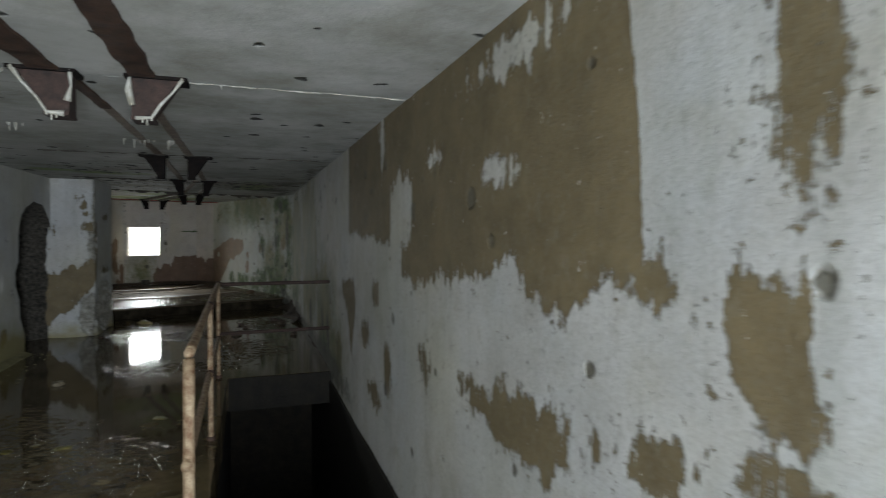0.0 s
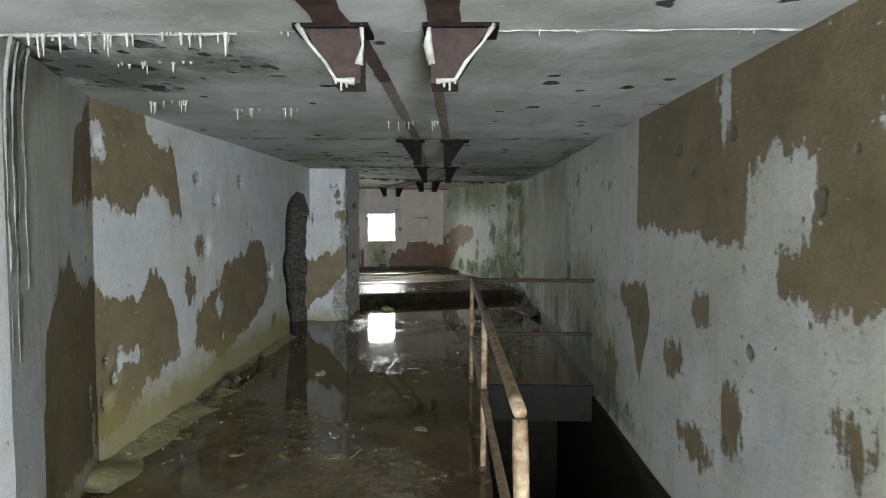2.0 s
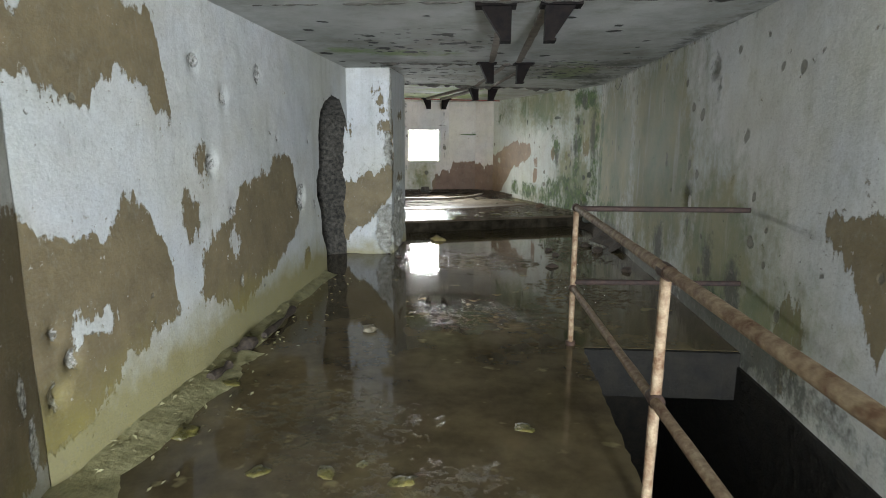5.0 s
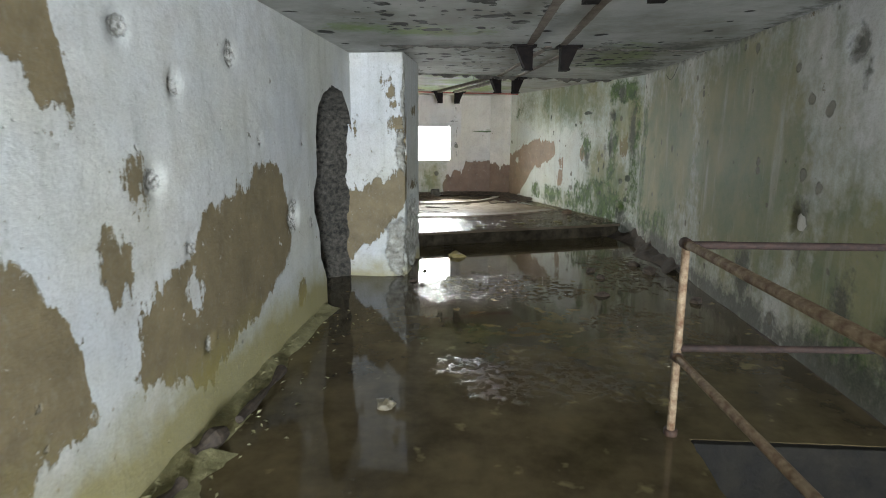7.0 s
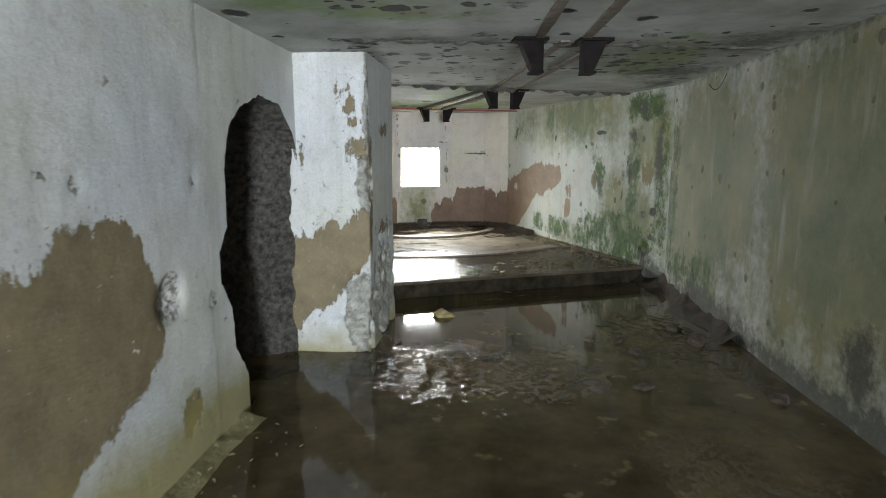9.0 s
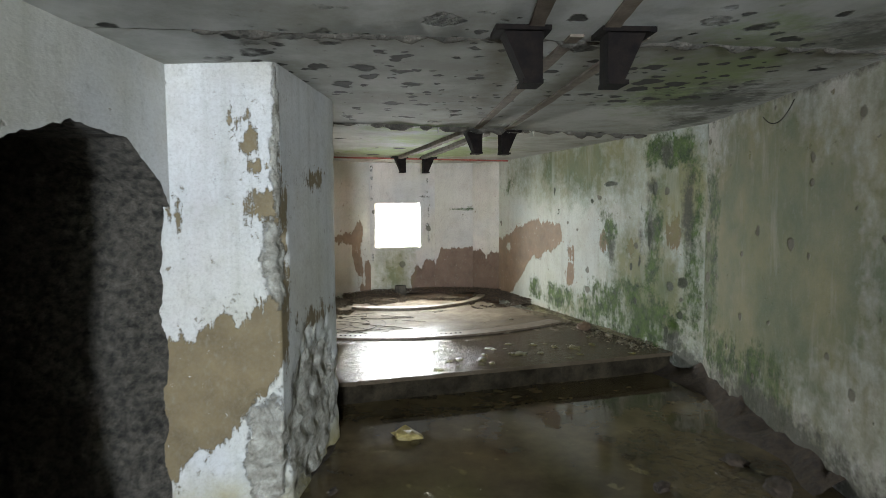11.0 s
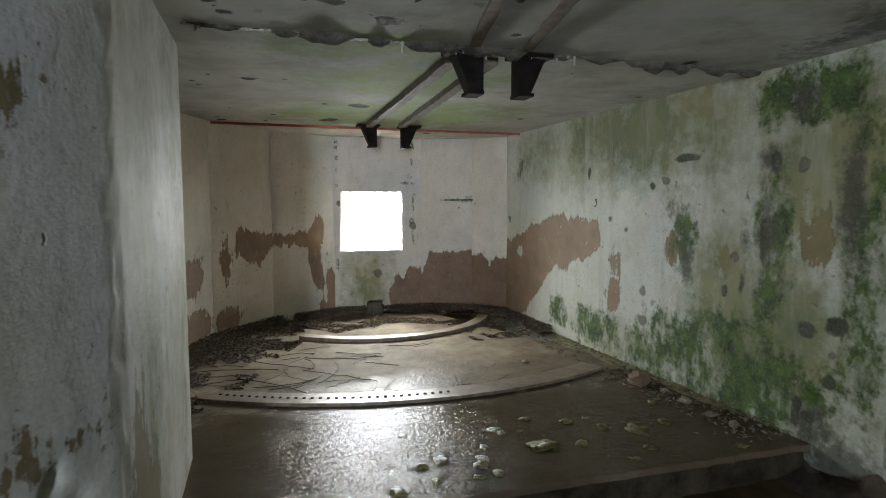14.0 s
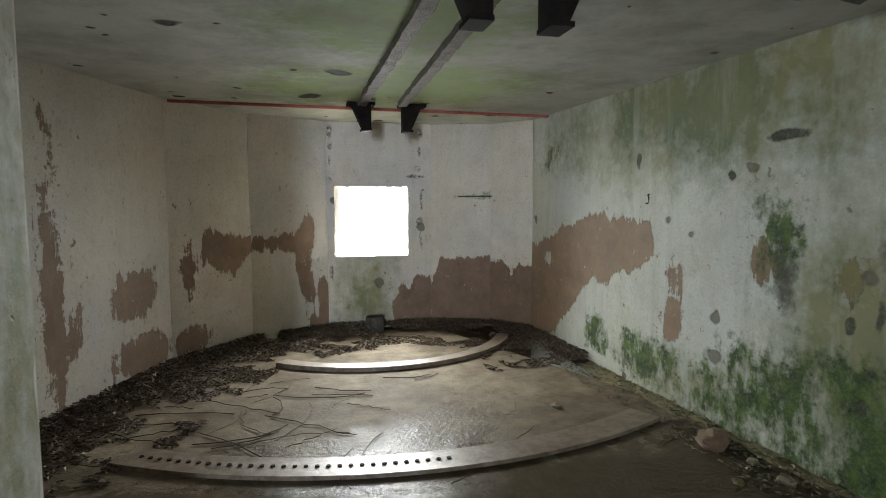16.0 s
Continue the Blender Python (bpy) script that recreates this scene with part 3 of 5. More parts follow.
# Far darker than damp concrete, so the slab edge looks shaded.
M_LINTEL = simple("shaded_damp_slab", (0.006, 0.005, 0.0035), (0.018, 0.015, 0.010), 0.8, 7, 0.9, 0.02, 0.0, 0.2)
M_IRONRUST = simple("red_rusted_plate", (0.018, 0.011, 0.008), (0.066, 0.037, 0.027), 0.8, 20, 0.9, 0.008, 0.1)
M_STONE = simple("pale_stone", (0.11, 0.09, 0.055), (0.24, 0.20, 0.13), 0.5, 14, 0.8, 0.012)
M_YELLOW = simple("yellow_stone", (0.16, 0.12, 0.035), (0.34, 0.27, 0.10), 0.6, 14, 0.8, 0.012)
M_BRICK = simple("broken_brick", (0.12, 0.075, 0.045), (0.21, 0.135, 0.085), 0.7, 18, 0.8, 0.01)
M_MOSS = simple("wet_yellow_moss", (0.05, 0.045, 0.012), (0.17, 0.14, 0.035), 0.3, 22, 0.9, 0.015)
M_MOSSGREEN = simple("green_moss", (0.02, 0.045, 0.010), (0.09, 0.14, 0.03), 0.9, 30, 0.9, 0.01)
M_SILT = simple("yellow_silt", (0.15, 0.13, 0.055), (0.33, 0.30, 0.16), 0.55, 9, 0.9, 0.025)
M_TWIG = simple("dead_twig", (0.025, 0.017, 0.011), (0.07, 0.05, 0.032), 0.8, 30, 0.4, 0.003)
M_RAIL = simple("worn_rail_iron", (0.10, 0.07, 0.045), (0.24, 0.19, 0.14), 0.45, 16, 0.6, 0.006, 0.1)
M_STAIN = simple("rust_stained_concrete", (0.13, 0.09, 0.06), (0.27, 0.22, 0.17), 0.7, 10, 0.6, 0.01)
M_RIDGE = simple("rough_cement", (0.09, 0.075, 0.055), (0.22, 0.185, 0.14), 0.8, 16, 0.9, 0.015)
M_RED = simple("red_lead_paint", (0.22, 0.05, 0.035), (0.34, 0.10, 0.07), 0.7, 20, 0.4, 0.003)

# ---- helpers for meshes ----
def mesh_of(name, bm, mat, smooth=False):
    bmesh.ops.recalc_face_normals(bm, faces=bm.faces)
    me = bpy.data.meshes.new(name)
    bm.to_mesh(me)
    bm.free()
    me.materials.append(mat)
    for p in me.polygons:
        p.use_smooth = smooth
    return me


def part(name, bm, mat, parent=None, label="", smooth=False):
    ob = new(name, mesh_of(name, bm, mat, smooth))
    if parent:
        ob.parent = parent
    if label:
        ob["label"] = label
    return ob


def add_box(bm, x0, y0, z0, x1, y1, z1):
    v = [bm.verts.new(p) for p in ((x0, y0, z0), (x1, y0, z0), (x1, y1, z0), (x0, y1, z0), (x0, y0, z1), (x1, y0, z1), (x1, y1, z1), (x0, y1, z1))]
    for f in ((3, 2, 1, 0), (4, 5, 6, 7), (0, 1, 5, 4), (1, 2, 6, 5), (2, 3, 7, 6), (3, 0, 4, 7)):
        bm.faces.new([v[i] for i in f])
    return v


def add_prism(bm, pts, z0, z1):
    lo = [bm.verts.new((x, y, z0)) for x, y in pts]
    hi = [bm.verts.new((x, y, z1)) for x, y in pts]
    bm.faces.new(lo[::-1])
    bm.faces.new(hi)
    for i in range(len(pts)):
        j = (i + 1) % len(pts)
        bm.faces.new((lo[i], lo[j], hi[j], hi[i]))


def place(p0, p1):
    a = math.degrees(math.atan2(p1[1] - p0[1], p1[0] - p0[0]))
    return pose(p0[0], p0[1], 0, 0, 0, a)


def wall(name, p0, p1, mat, label, z0=-0.1, z1=CEIL + 0.05, thick=0.35, hole=None, ext=0.0):
    """A wall from p0 to p1 with the place on its right; hole: (u0, u1, z0, z1)."""
    n = math.dist(p0, p1)
    bm = bmesh.new()
    if hole:
        a, b, c, d = hole
        add_box(bm, 0, 0, z0, a, thick, z1)
        add_box(bm, b, 0, z0, n + ext, thick, z1)
        add_box(bm, a, 0, z0, b, thick, c)
        add_box(bm, a, 0, d, b, thick, z1)
    else:
        add_box(bm, 0, 0, z0, n + ext, thick, z1)
    ob = part(name, bm, mat)
    ob.matrix_world = place(p0, p1)
    return tagged(ob, label, "wall", kind="structure")


def tube(bm, pts, r, n=10, wobble=0.0):
    rings = []
    for i, p in enumerate(pts):
        p = Vector(p)
        a = Vector(pts[max(i - 1, 0)])
        b = Vector(pts[min(i + 1, len(pts) - 1)])
        d = (b - a).normalized()
        s = d.cross(Vector((0.3, 0.1, 0.95)) if abs(d.z) < 0.9 else Vector((1, 0.2, 0))).normalized()
        t = d.cross(s)
        rr = r * (1 + wobble * noise.noise(p * 9))
        rings.append([bm.verts.new(p + rr * (math.cos(q) * s + math.sin(q) * t)) for q in (2 * math.pi * k / n for k in range(n))])
    for a, b in zip(rings, rings[1:]):
        for k in range(n):
            bm.faces.new((a[k], a[(k + 1) % n], b[(k + 1) % n], b[k]))
    bm.faces.new(rings[0][::-1])
    bm.faces.new(rings[-1])


def line(a, b, n):
    a, b = Vector(a), Vector(b)
    return [a.lerp(b, i / n) for i in range(n + 1)]


# ---- structure ----
def uneven_wall(name, p0, p1, mat, label, z0=-0.1, z1=CEIL + 0.05, thick=0.35, craters=(), cell=0.05):
    """A wall with a hand-finished, slightly wavy face and spalled craters (u, z, radius, depth)."""
    n = math.dist(p0, p1)
    bm = bmesh.new()
    add_box(bm, 0, 0.04, z0, n, thick, z1)
    nu, nz = round(n / cell), round((z1 - max(z0, -0.4)) / cell)
    zz = max(z0, -0.4)
    if z0 < zz:
        add_box(bm, 0, 0, z0, n, 0.04, zz)
    rows = []
    for j in range(nz + 1):
        row = []
        for i in range(nu + 1):
            u, z = n * i / nu, zz + (z1 - zz) * j / nz
            d = 0.008 * noise.noise((u * 0.9, z * 0.9, p0[0])) + 0.004 * noise.noise((u * 4, z * 4, p0[1]))
            for cu, cz, r, deep in craters:
                q = math.hypot(u - cu, z - cz) / r * (1 + 0.3 * noise.noise((u * 14, z * 14, 1)))
                if q < 1:
                    d += deep * (1 - q * q)
            row.append(bm.verts.new((u, d, z)))
        rows.append(row)
    for a, b in zip(rows, rows[1:]):
        for k in range(nu):
            bm.faces.new((a[k], a[k + 1], b[k + 1], b[k]))
    ob = part(name, bm, mat, smooth=True)
    if mat.name in BARE:
        lay_field(ob)
    ob.matrix_world = place(p0, p1)
    return tagged(ob, label, "wall", kind="structure")


def outline_wall(name, p0, p1, pts, mat, label, thick=0.35):
    """A wall cut to an outline of (u, z) points."""
    bm = bmesh.new()
    f = [bm.verts.new((u, 0, z)) for u, z in pts]
    b = [bm.verts.new((u, thick, z)) for u, z in pts]
    for loop in (f, b):
        rim = [bm.edges.new((loop[i], loop[(i + 1) % len(loop)])) for i in range(len(loop))]
        bmesh.ops.triangle_fill(bm, use_beauty=False, edges=rim)
    for i in range(len(pts)):
        k = (i + 1) % len(pts)
        bm.faces.new((f[i], f[k], b[k], b[i])).material_index = 1
    ob = part(name, bm, mat)
    ob.data.materials.append(M_BREACH)
    ob.matrix_world = place(p0, p1)
    return tagged(ob, label, "wall", kind="structure")


def ragged(pts, step=0.03, amp=0.014, seed=0.0):
    """Breaks a line of points into short uneven bits."""
    out = []
    for a, b in zip(pts, pts[1:]):
        n = max(1, round(math.dist(a, b) / step))
        for i in range(n):
            x, y = a[0] + (b[0] - a[0]) * i / n, a[1] + (b[1] - a[1]) * i / n
            out.append((x + amp * noise.noise((x * 21, y * 21, seed)), y + amp * noise.noise((x * 21, y * 21, seed + 9))))
    return out + [pts[-1]]


wall("wall_left_back", LEFT[0], LEFT[1], M_PLAIN, "grey limewashed concrete passage wall with stains")
uneven_wall("wall_left_bend", LEFT[1], LEFT[2], M_BEND, "limewashed wall with brown bare patches and drip streaks")
TOP = CEIL + 0.05
breach = [(4.10, -0.1), (4.10, 0.24), (3.95, 0.47), (3.94, 0.69), (3.82, 0.87), (3.82, 1.03), (3.93, 1.17), (3.94, 1.48), (4.02, 1.71),
          (4.20, 1.84), (4.50, 1.93), (4.85, 1.90), (5.10, 1.72), (5.18, 1.6)]
uneven_wall("wall_left", LEFT[2], (-2.37, 7.45), M_LEFT, "limewashed wall flaking to ochre render with spalled holes", thick=0.45, cell=0.035,
            craters=[(1.59, 1.3, 0.08, 0.03), (1.81, 1.72, 0.06, 0.025), (2.4, 1.93, 0.07, 0.02), (3.31, 0.91, 0.12, 0.04), (2.77, 1.46, 0.04, 0.015), (1.94, 0.44, 0.05, 0.02), (1.84, 0.96, 0.05, 0.015), (0.12, 0.66, 0.05, 0.03), (0.21, 0.52, 0.06, 0.035), (0.1, 0.4, 0.06, 0.04), (3.59, 1.44, 0.04, 0.015), (1.44, 1.9, 0.07, 0.02), (0.06, 2.03, 0.05, 0.03)])
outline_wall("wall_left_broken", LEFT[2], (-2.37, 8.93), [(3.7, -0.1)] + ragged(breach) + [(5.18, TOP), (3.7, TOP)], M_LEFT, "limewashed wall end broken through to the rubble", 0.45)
bm = bmesh.new()
rows = []
for j in range(88):
    z = -0.1 + 0.0275 * j
    row = []
    for i in range(45):
        u = 1.1 * i / 44
        cells = noise.voronoi((u * 11, z * 11, 2.0))[0]
        d = -0.05 * max(0.0, 0.5 - cells[0]) + 0.05 * noise.noise((u * 5, z * 5, 7)) + 0.02 * noise.noise((u * 19, z * 19, 3))
        row.append(bm.verts.new((u, d * min(1.0, (44 - i) / 4), z)))
    rows.append(row)
for a, b in zip(rows, rows[1:]):
    for k in range(44):
        bm.faces.new((a[k], a[k + 1], b[k + 1], b[k]))
add_box(bm, -0.3, 0.12, -0.1, 0.95, 0.4, TOP)
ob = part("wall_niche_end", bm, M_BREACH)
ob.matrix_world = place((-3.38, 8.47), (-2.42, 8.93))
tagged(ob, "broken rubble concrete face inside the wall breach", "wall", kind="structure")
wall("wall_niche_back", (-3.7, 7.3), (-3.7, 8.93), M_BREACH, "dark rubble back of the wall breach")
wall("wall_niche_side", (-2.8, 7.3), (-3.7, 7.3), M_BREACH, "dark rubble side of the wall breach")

# pier: one skin folded round its two corners, with the near corner broken away
bm = bmesh.new()
way = [(-2.45, 8.93), (-1.82, 8.93), (-1.80, 9.98), (-2.32, 11.3)]
turns = []
for a, b in zip(way, way[1:]):
    n = round(math.dist(a, b) / 0.022)
    turns += [(a[0] + (b[0] - a[0]) * i / n, a[1] + (b[1] - a[1]) * i / n) for i in range(n)]
turns.append(way[-1])
core = Vector((-2.35, 9.6, 0))
rows = []
for j in range(104):
    z = -0.1 + 2.44 * j / 103
    row = []
    for x, y in turns:
        u = x + y
        p = Vector((x, y, z))
        rag = noise.fractal((x * 7, y * 7, z * 7), 1.0, 2.0, 4)
        lost = 0.0
        for cu, cz, ru, rz, deep in ((7.11, 1.32, 0.12, 0.24, 0.05), (7.11, 1.95, 0.035, 0.45, 0.02), (7.65, 0.40, 0.62, 0.50, 0.035), (7.06, 0.28, 0.20, 0.40, 0.05), (8.18, 1.1, 0.03, 1.2, 0.01)):
            q = math.hypot((u - cu) / ru, (z - cz) / rz) + 0.35 * rag
            if q < 1:
                lost = max(lost, deep * min(1.0, (1 - q) * 3) * (0.7 + 1.3 * noise.noise((x * 8, y * 8, z * 15))))
        inward = Vector((core.x - x, core.y - y, 0)).normalized()
        p += inward * (lost + 0.004 * noise.noise((x * 3, y * 3, z * 3)))
        row.append(bm.verts.new(p))
    rows.append(row)
for a, b in zip(rows, rows[1:]):
    for k in range(len(turns) - 1):
        bm.faces.new((a[k], a[k + 1], b[k + 1], b[k]))
add_prism(bm, [(-2.7, 9.06), (-2.0, 9.06), (-1.98, 9.95), (-2.45, 11.2), (-2.7, 11.1)], -0.1, TOP)
pier = part("wall_pier", bm, M_PIER, smooth=True)
lay_field(pier, True)
tagged(pier, "limewashed concrete pier with broken corner and bare ochre patches", "pier", kind="structure")

wall("wall_room_back", (-2.32, 11.3), (-3.40, 10.9), M_PLAIN, "limewashed back wall of the gun room")
uneven_wall("wall_room_left", ROOM[0], ROOM[1], M_ROOM, "pale limewashed gun room wall with bare patches")
uneven_wall("wall_facet_a", ROOM[1], ROOM[2], M_FACETA, "pale limewashed angled gun room wall, flaking low down")
uneven_wall("wall_facet_b", ROOM[2], ROOM[3], M_FACETB, "pale limewashed angled gun room wall, flaking low down")


def embrasure_wall():
    u0, u1, a, b = 0.07, 0.82, 0.95, 1.66
    n = math.dist(ROOM[3], ROOM[4])
    hole = ragged([(u0, a), (u1, a), (u1, b), (u0, b), (u0, a)], 0.035, 0.012, 4.0)
    deep = 0.35
    bm = bmesh.new()
    outer = [(0, -0.1), (n, -0.1), (n, TOP), (0, TOP)]
    for y, grow in ((0.0, 1.0), (deep, 1.16)):
        edges = []
        for loop in (outer, [((u - 0.445) * grow + 0.445, (z - 1.305) * grow + 1.305) for u, z in hole[:-1]]):
            vs = [bm.verts.new((u, y, z)) for u, z in loop]
            edges += [bm.edges.new((vs[i], vs[(i + 1) % len(vs)])) for i in range(len(vs))]
            if loop is not outer:
                rim = vs
        bmesh.ops.triangle_fill(bm, use_beauty=True, edges=edges)
        if y == 0:
            front = rim
    for i in range(len(rim)):
        k = (i + 1) % len(rim)
        bm.faces.new((front[i], front[k], rim[k], rim[i]))
    for _ in range(3):
        bmesh.ops.subdivide_edges(bm, edges=[e for e in bm.edges if e.calc_length() > 0.06], cuts=1)
        bmesh.ops.triangulate(bm, faces=[f for f in bm.faces if len(f.verts) > 4])
    ob = part("wall_embrasure", bm, M_FRONT)
    lay_field(ob)
    ob.matrix_world = place(ROOM[3], ROOM[4])
    tagged(ob, "pale wall round a square embrasure, streaked below", "wall", kind="structure")


embrasure_wall()
uneven_wall("wall_facet_c", ROOM[4], ROOM[5], M_FACETC, "pale limewashed angled gun room wall with brown dado")
uneven_wall("wall_facet_d", ROOM[5], ROOM[6], M_FACETD, "pale limewashed angled gun room wall with brown dado")
uneven_wall("wall_slanted", ROOM[6], RIGHT[0], M_SLANT, "limewashed wall overgrown with green algae",
            craters=[(3.64, 1.78, 0.07, 0.02), (2.95, 1.83, 0.06, 0.015), (3.86, 0.81, 0.06, 0.02), (4.08, 0.86, 0.05, 0.02), (3.62, 1.3, 0.06, 0.02), (3.98, 0.4, 0.1, 0.03), (3.5, 1.05, 0.05, 0.015)], cell=0.04)
uneven_wall("wall_right", RIGHT[0], RIGHT[1], M_RIGHT, "limewashed passage wall with large ochre bare patches", z0=-0.1,
            craters=[(4.72, 2.01, 0.10, 0.03), (4.27, 0.91, 0.13, 0.05), (4.45, 2.12, 0.05, 0.02), (0.6, 1.45, 0.07, 0.02), (0.9, 1.3, 0.06, 0.02), (1.5, 0.8, 0.05, 0.02), (2.2, 1.0, 0.05, 0.015), (9.4, 1.9, 0.07, 0.02)])
# Unseen cylinders added outside each corner to stop light leaks.
for k, (x, y) in enumerate(ROOM):
    a = Vector((x + 1.9, y - 13.2, 0)).normalized()
    bm = bmesh.new()
    bmesh.ops.create_cone(bm, segments=16, radius1=0.16, radius2=0.16, depth=2.7, cap_ends=True)
    ob = part("corner_leak_plug", bm, M_PLAIN)
    ob.matrix_world = pose(x + a.x * 0.21, y + a.y * 0.21, 1.2)
    tagged(ob, "added hidden backing that stops light leaking at a corner", "wall", kind="structure")
wall("wall_entrance", RIGHT[1], LEFT[0], M_PLAIN, "limewashed end wall with an open entrance", hole=(0.06, 1.05, -0.1, 2.15))

# ceiling of five bays with open joints between them
JOINTS = [((-4.2, 2.55), (1.7, 2.50)), ((-4.2, 5.57), (1.7, 5.57)), ((-4.2, 7.98), (1.7, 9.12)), ((-4.2, 10.05), (1.7, 12.48))]
bm = bmesh.new()
edges = [((-4.2, -6.5), (1.7, -6.5))] + JOINTS + [((-4.2, 16.6), (1.7, 16.6))]
for k, (a, b) in enumerate(zip(edges, edges[1:])):
    g0 = 0.012 if k else 0.0
    lower = [(p[0], p[1] + g0) for p in ragged([a[0], a[1]], 0.05, 0.012, k)]
    upper = [(p[0], p[1] - 0.006) for p in ragged([b[0], b[1]], 0.05, 0.012, k + 20)]
    add_prism(bm, lower + upper[::-1], CEIL + 0.003 * k, CEIL + 0.14)
add_box(bm, -4.2, -6.5, CEIL + 0.12, 1.7, 16.6, CEIL + 0.4)
tagged(part("ceiling", bm, M_CEIL), "stained limewashed concrete ceiling with dark spalls", "ceiling", kind="structure")

# Black strips sunk in the open joints stand in for their shade.
for a, b in JOINTS:
    bm = bmesh.new()
    n = math.dist(a, b)
    add_box(bm, 0, -0.03, CEIL + 0.022, n, 0.04, CEIL + 0.1)
    ob = part("joint_shade_fill", bm, M_IRON)
    ob.matrix_world = place(a, b)
    tagged(ob, "black fill for the shade in an open ceiling joint", "joint", kind="structure")

PIT = (0.07, 1.6, 5.72)
bm = bmesh.new()
add_prism(bm, [(-3.9, -6.4), (1.6, -6.4), (1.6, PIT[1])] + ragged([(PIT[0], PIT[1]), (PIT[0] + 0.01, PIT[2])], 0.06, 0.012) + ragged([(PIT[0] + 0.01, PIT[2]), (1.3, PIT[2] + 0.01)], 0.06, 0.008) + [(1.3, 13), (-3.9, 13)], -0.34, 0.0)
tagged(part("floor", bm, M_FLOOR), "flooded muddy concrete floor with shallow reflecting water", "floor", kind="structure")
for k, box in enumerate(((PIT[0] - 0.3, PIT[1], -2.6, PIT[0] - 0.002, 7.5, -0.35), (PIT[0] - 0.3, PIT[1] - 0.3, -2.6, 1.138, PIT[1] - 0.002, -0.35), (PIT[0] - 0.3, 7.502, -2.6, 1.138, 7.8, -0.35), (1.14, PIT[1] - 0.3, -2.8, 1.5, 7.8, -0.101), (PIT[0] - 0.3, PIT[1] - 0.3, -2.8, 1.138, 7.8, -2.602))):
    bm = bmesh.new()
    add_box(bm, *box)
    tagged(part("stairwell_wall" if k < 4 else "stairwell_floor", bm, M_WELLSHADE), "stairwell wall, its shade put into near-black concrete" if k < 4 else "unseen stairwell floor, its shade put into near-black concrete", "stairwell", kind="structure")
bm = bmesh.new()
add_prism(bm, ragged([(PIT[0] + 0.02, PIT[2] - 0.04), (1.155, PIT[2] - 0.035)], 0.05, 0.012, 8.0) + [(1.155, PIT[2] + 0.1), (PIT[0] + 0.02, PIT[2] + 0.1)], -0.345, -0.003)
tagged(part("stairwell_lintel", bm, M_LINTEL), "damp concrete slab edge over the stairwell, shade in its colour", "lintel", kind="structure")

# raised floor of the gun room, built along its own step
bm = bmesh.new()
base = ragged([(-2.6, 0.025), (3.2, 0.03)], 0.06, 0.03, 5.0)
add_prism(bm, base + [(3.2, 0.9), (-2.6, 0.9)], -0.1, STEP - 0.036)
riser = part("step_riser", bm, M_STEPSHADE)
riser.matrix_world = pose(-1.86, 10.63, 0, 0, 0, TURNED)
tagged(riser, "muddy concrete face of the floor step, shade in its colour", "step", kind="structure")
bm = bmesh.new()
edge = ragged([(-2.6, 0.0), (-1.9, 0.0), (3.2, 0.0)], 0.06, 0.022)
add_prism(bm, edge + [(3.3, 1.0), (1.6, 5.6), (-1.6, 5.4), (-3.2, 4.0), (-3.0, 1.0)], STEP - 0.035, STEP)
platform = part("floor_platform", bm, M_PLATFORM)
platform.matrix_world = pose(-1.86, 10.63, 0, 0, 0, TURNED)
tagged(platform, "wet raised concrete floor of the gun room", "floor", kind="structure")


def arc_rail(name, r, width, a0, a1, mat, label, high):
    bm = bmesh.new()
    n = 60
    cs = []
    for i in range(n + 1):
        a = radians(a0 + (a1 - a0) * i / n)
        c, s = math.cos(a), math.sin(a)
        prof = [(r, STEP - 0.02), (r, STEP + high), (r - width, STEP + high), (r - width, STEP - 0.02)]
        cs.append([bm.verts.new((GUN[0] + q * c, GUN[1] + q * s, z)) for q, z in prof])
    for a, b in zip(cs, cs[1:]):
        for k in range(4):
            bm.faces.new((a[k], a[(k + 1) % 4], b[(k + 1) % 4], b[k]))
    bm.faces.new(cs[0][::-1])
    bm.faces.new(cs[-1])
    return tagged(part(name, bm, mat), label, "rail", group="gun traverse rails")


outer_rail = arc_rail("traverse_rail", 3.13, 0.2, -101, -43, M_RAIL, "outer curved iron traverse rail with black discs for its holes", 0.022)
arc_rail("traverse_rail", 1.38, 0.12, -110, -3, M_RAIL, "inner curved iron traverse rail set in the floor", 0.035)
# Raised black discs stand in for the dark holes in the rail.
bm = bmesh.new()
bmesh.ops.create_cone(bm, segments=8, radius1=0.012, radius2=0.011, depth=0.006, cap_ends=True)
hole_disc = mesh_of("hole_disc", bm, M_IRON)
for k in range(30):
    a = radians(-99 + 30 * k / 29)
    ob = new("hole_disc", hole_disc)
    ob.parent = outer_rail
    ob.location = (GUN[0] + 3.03 * math.cos(a), GUN[1] + 3.03 * math.sin(a), STEP + 0.025)

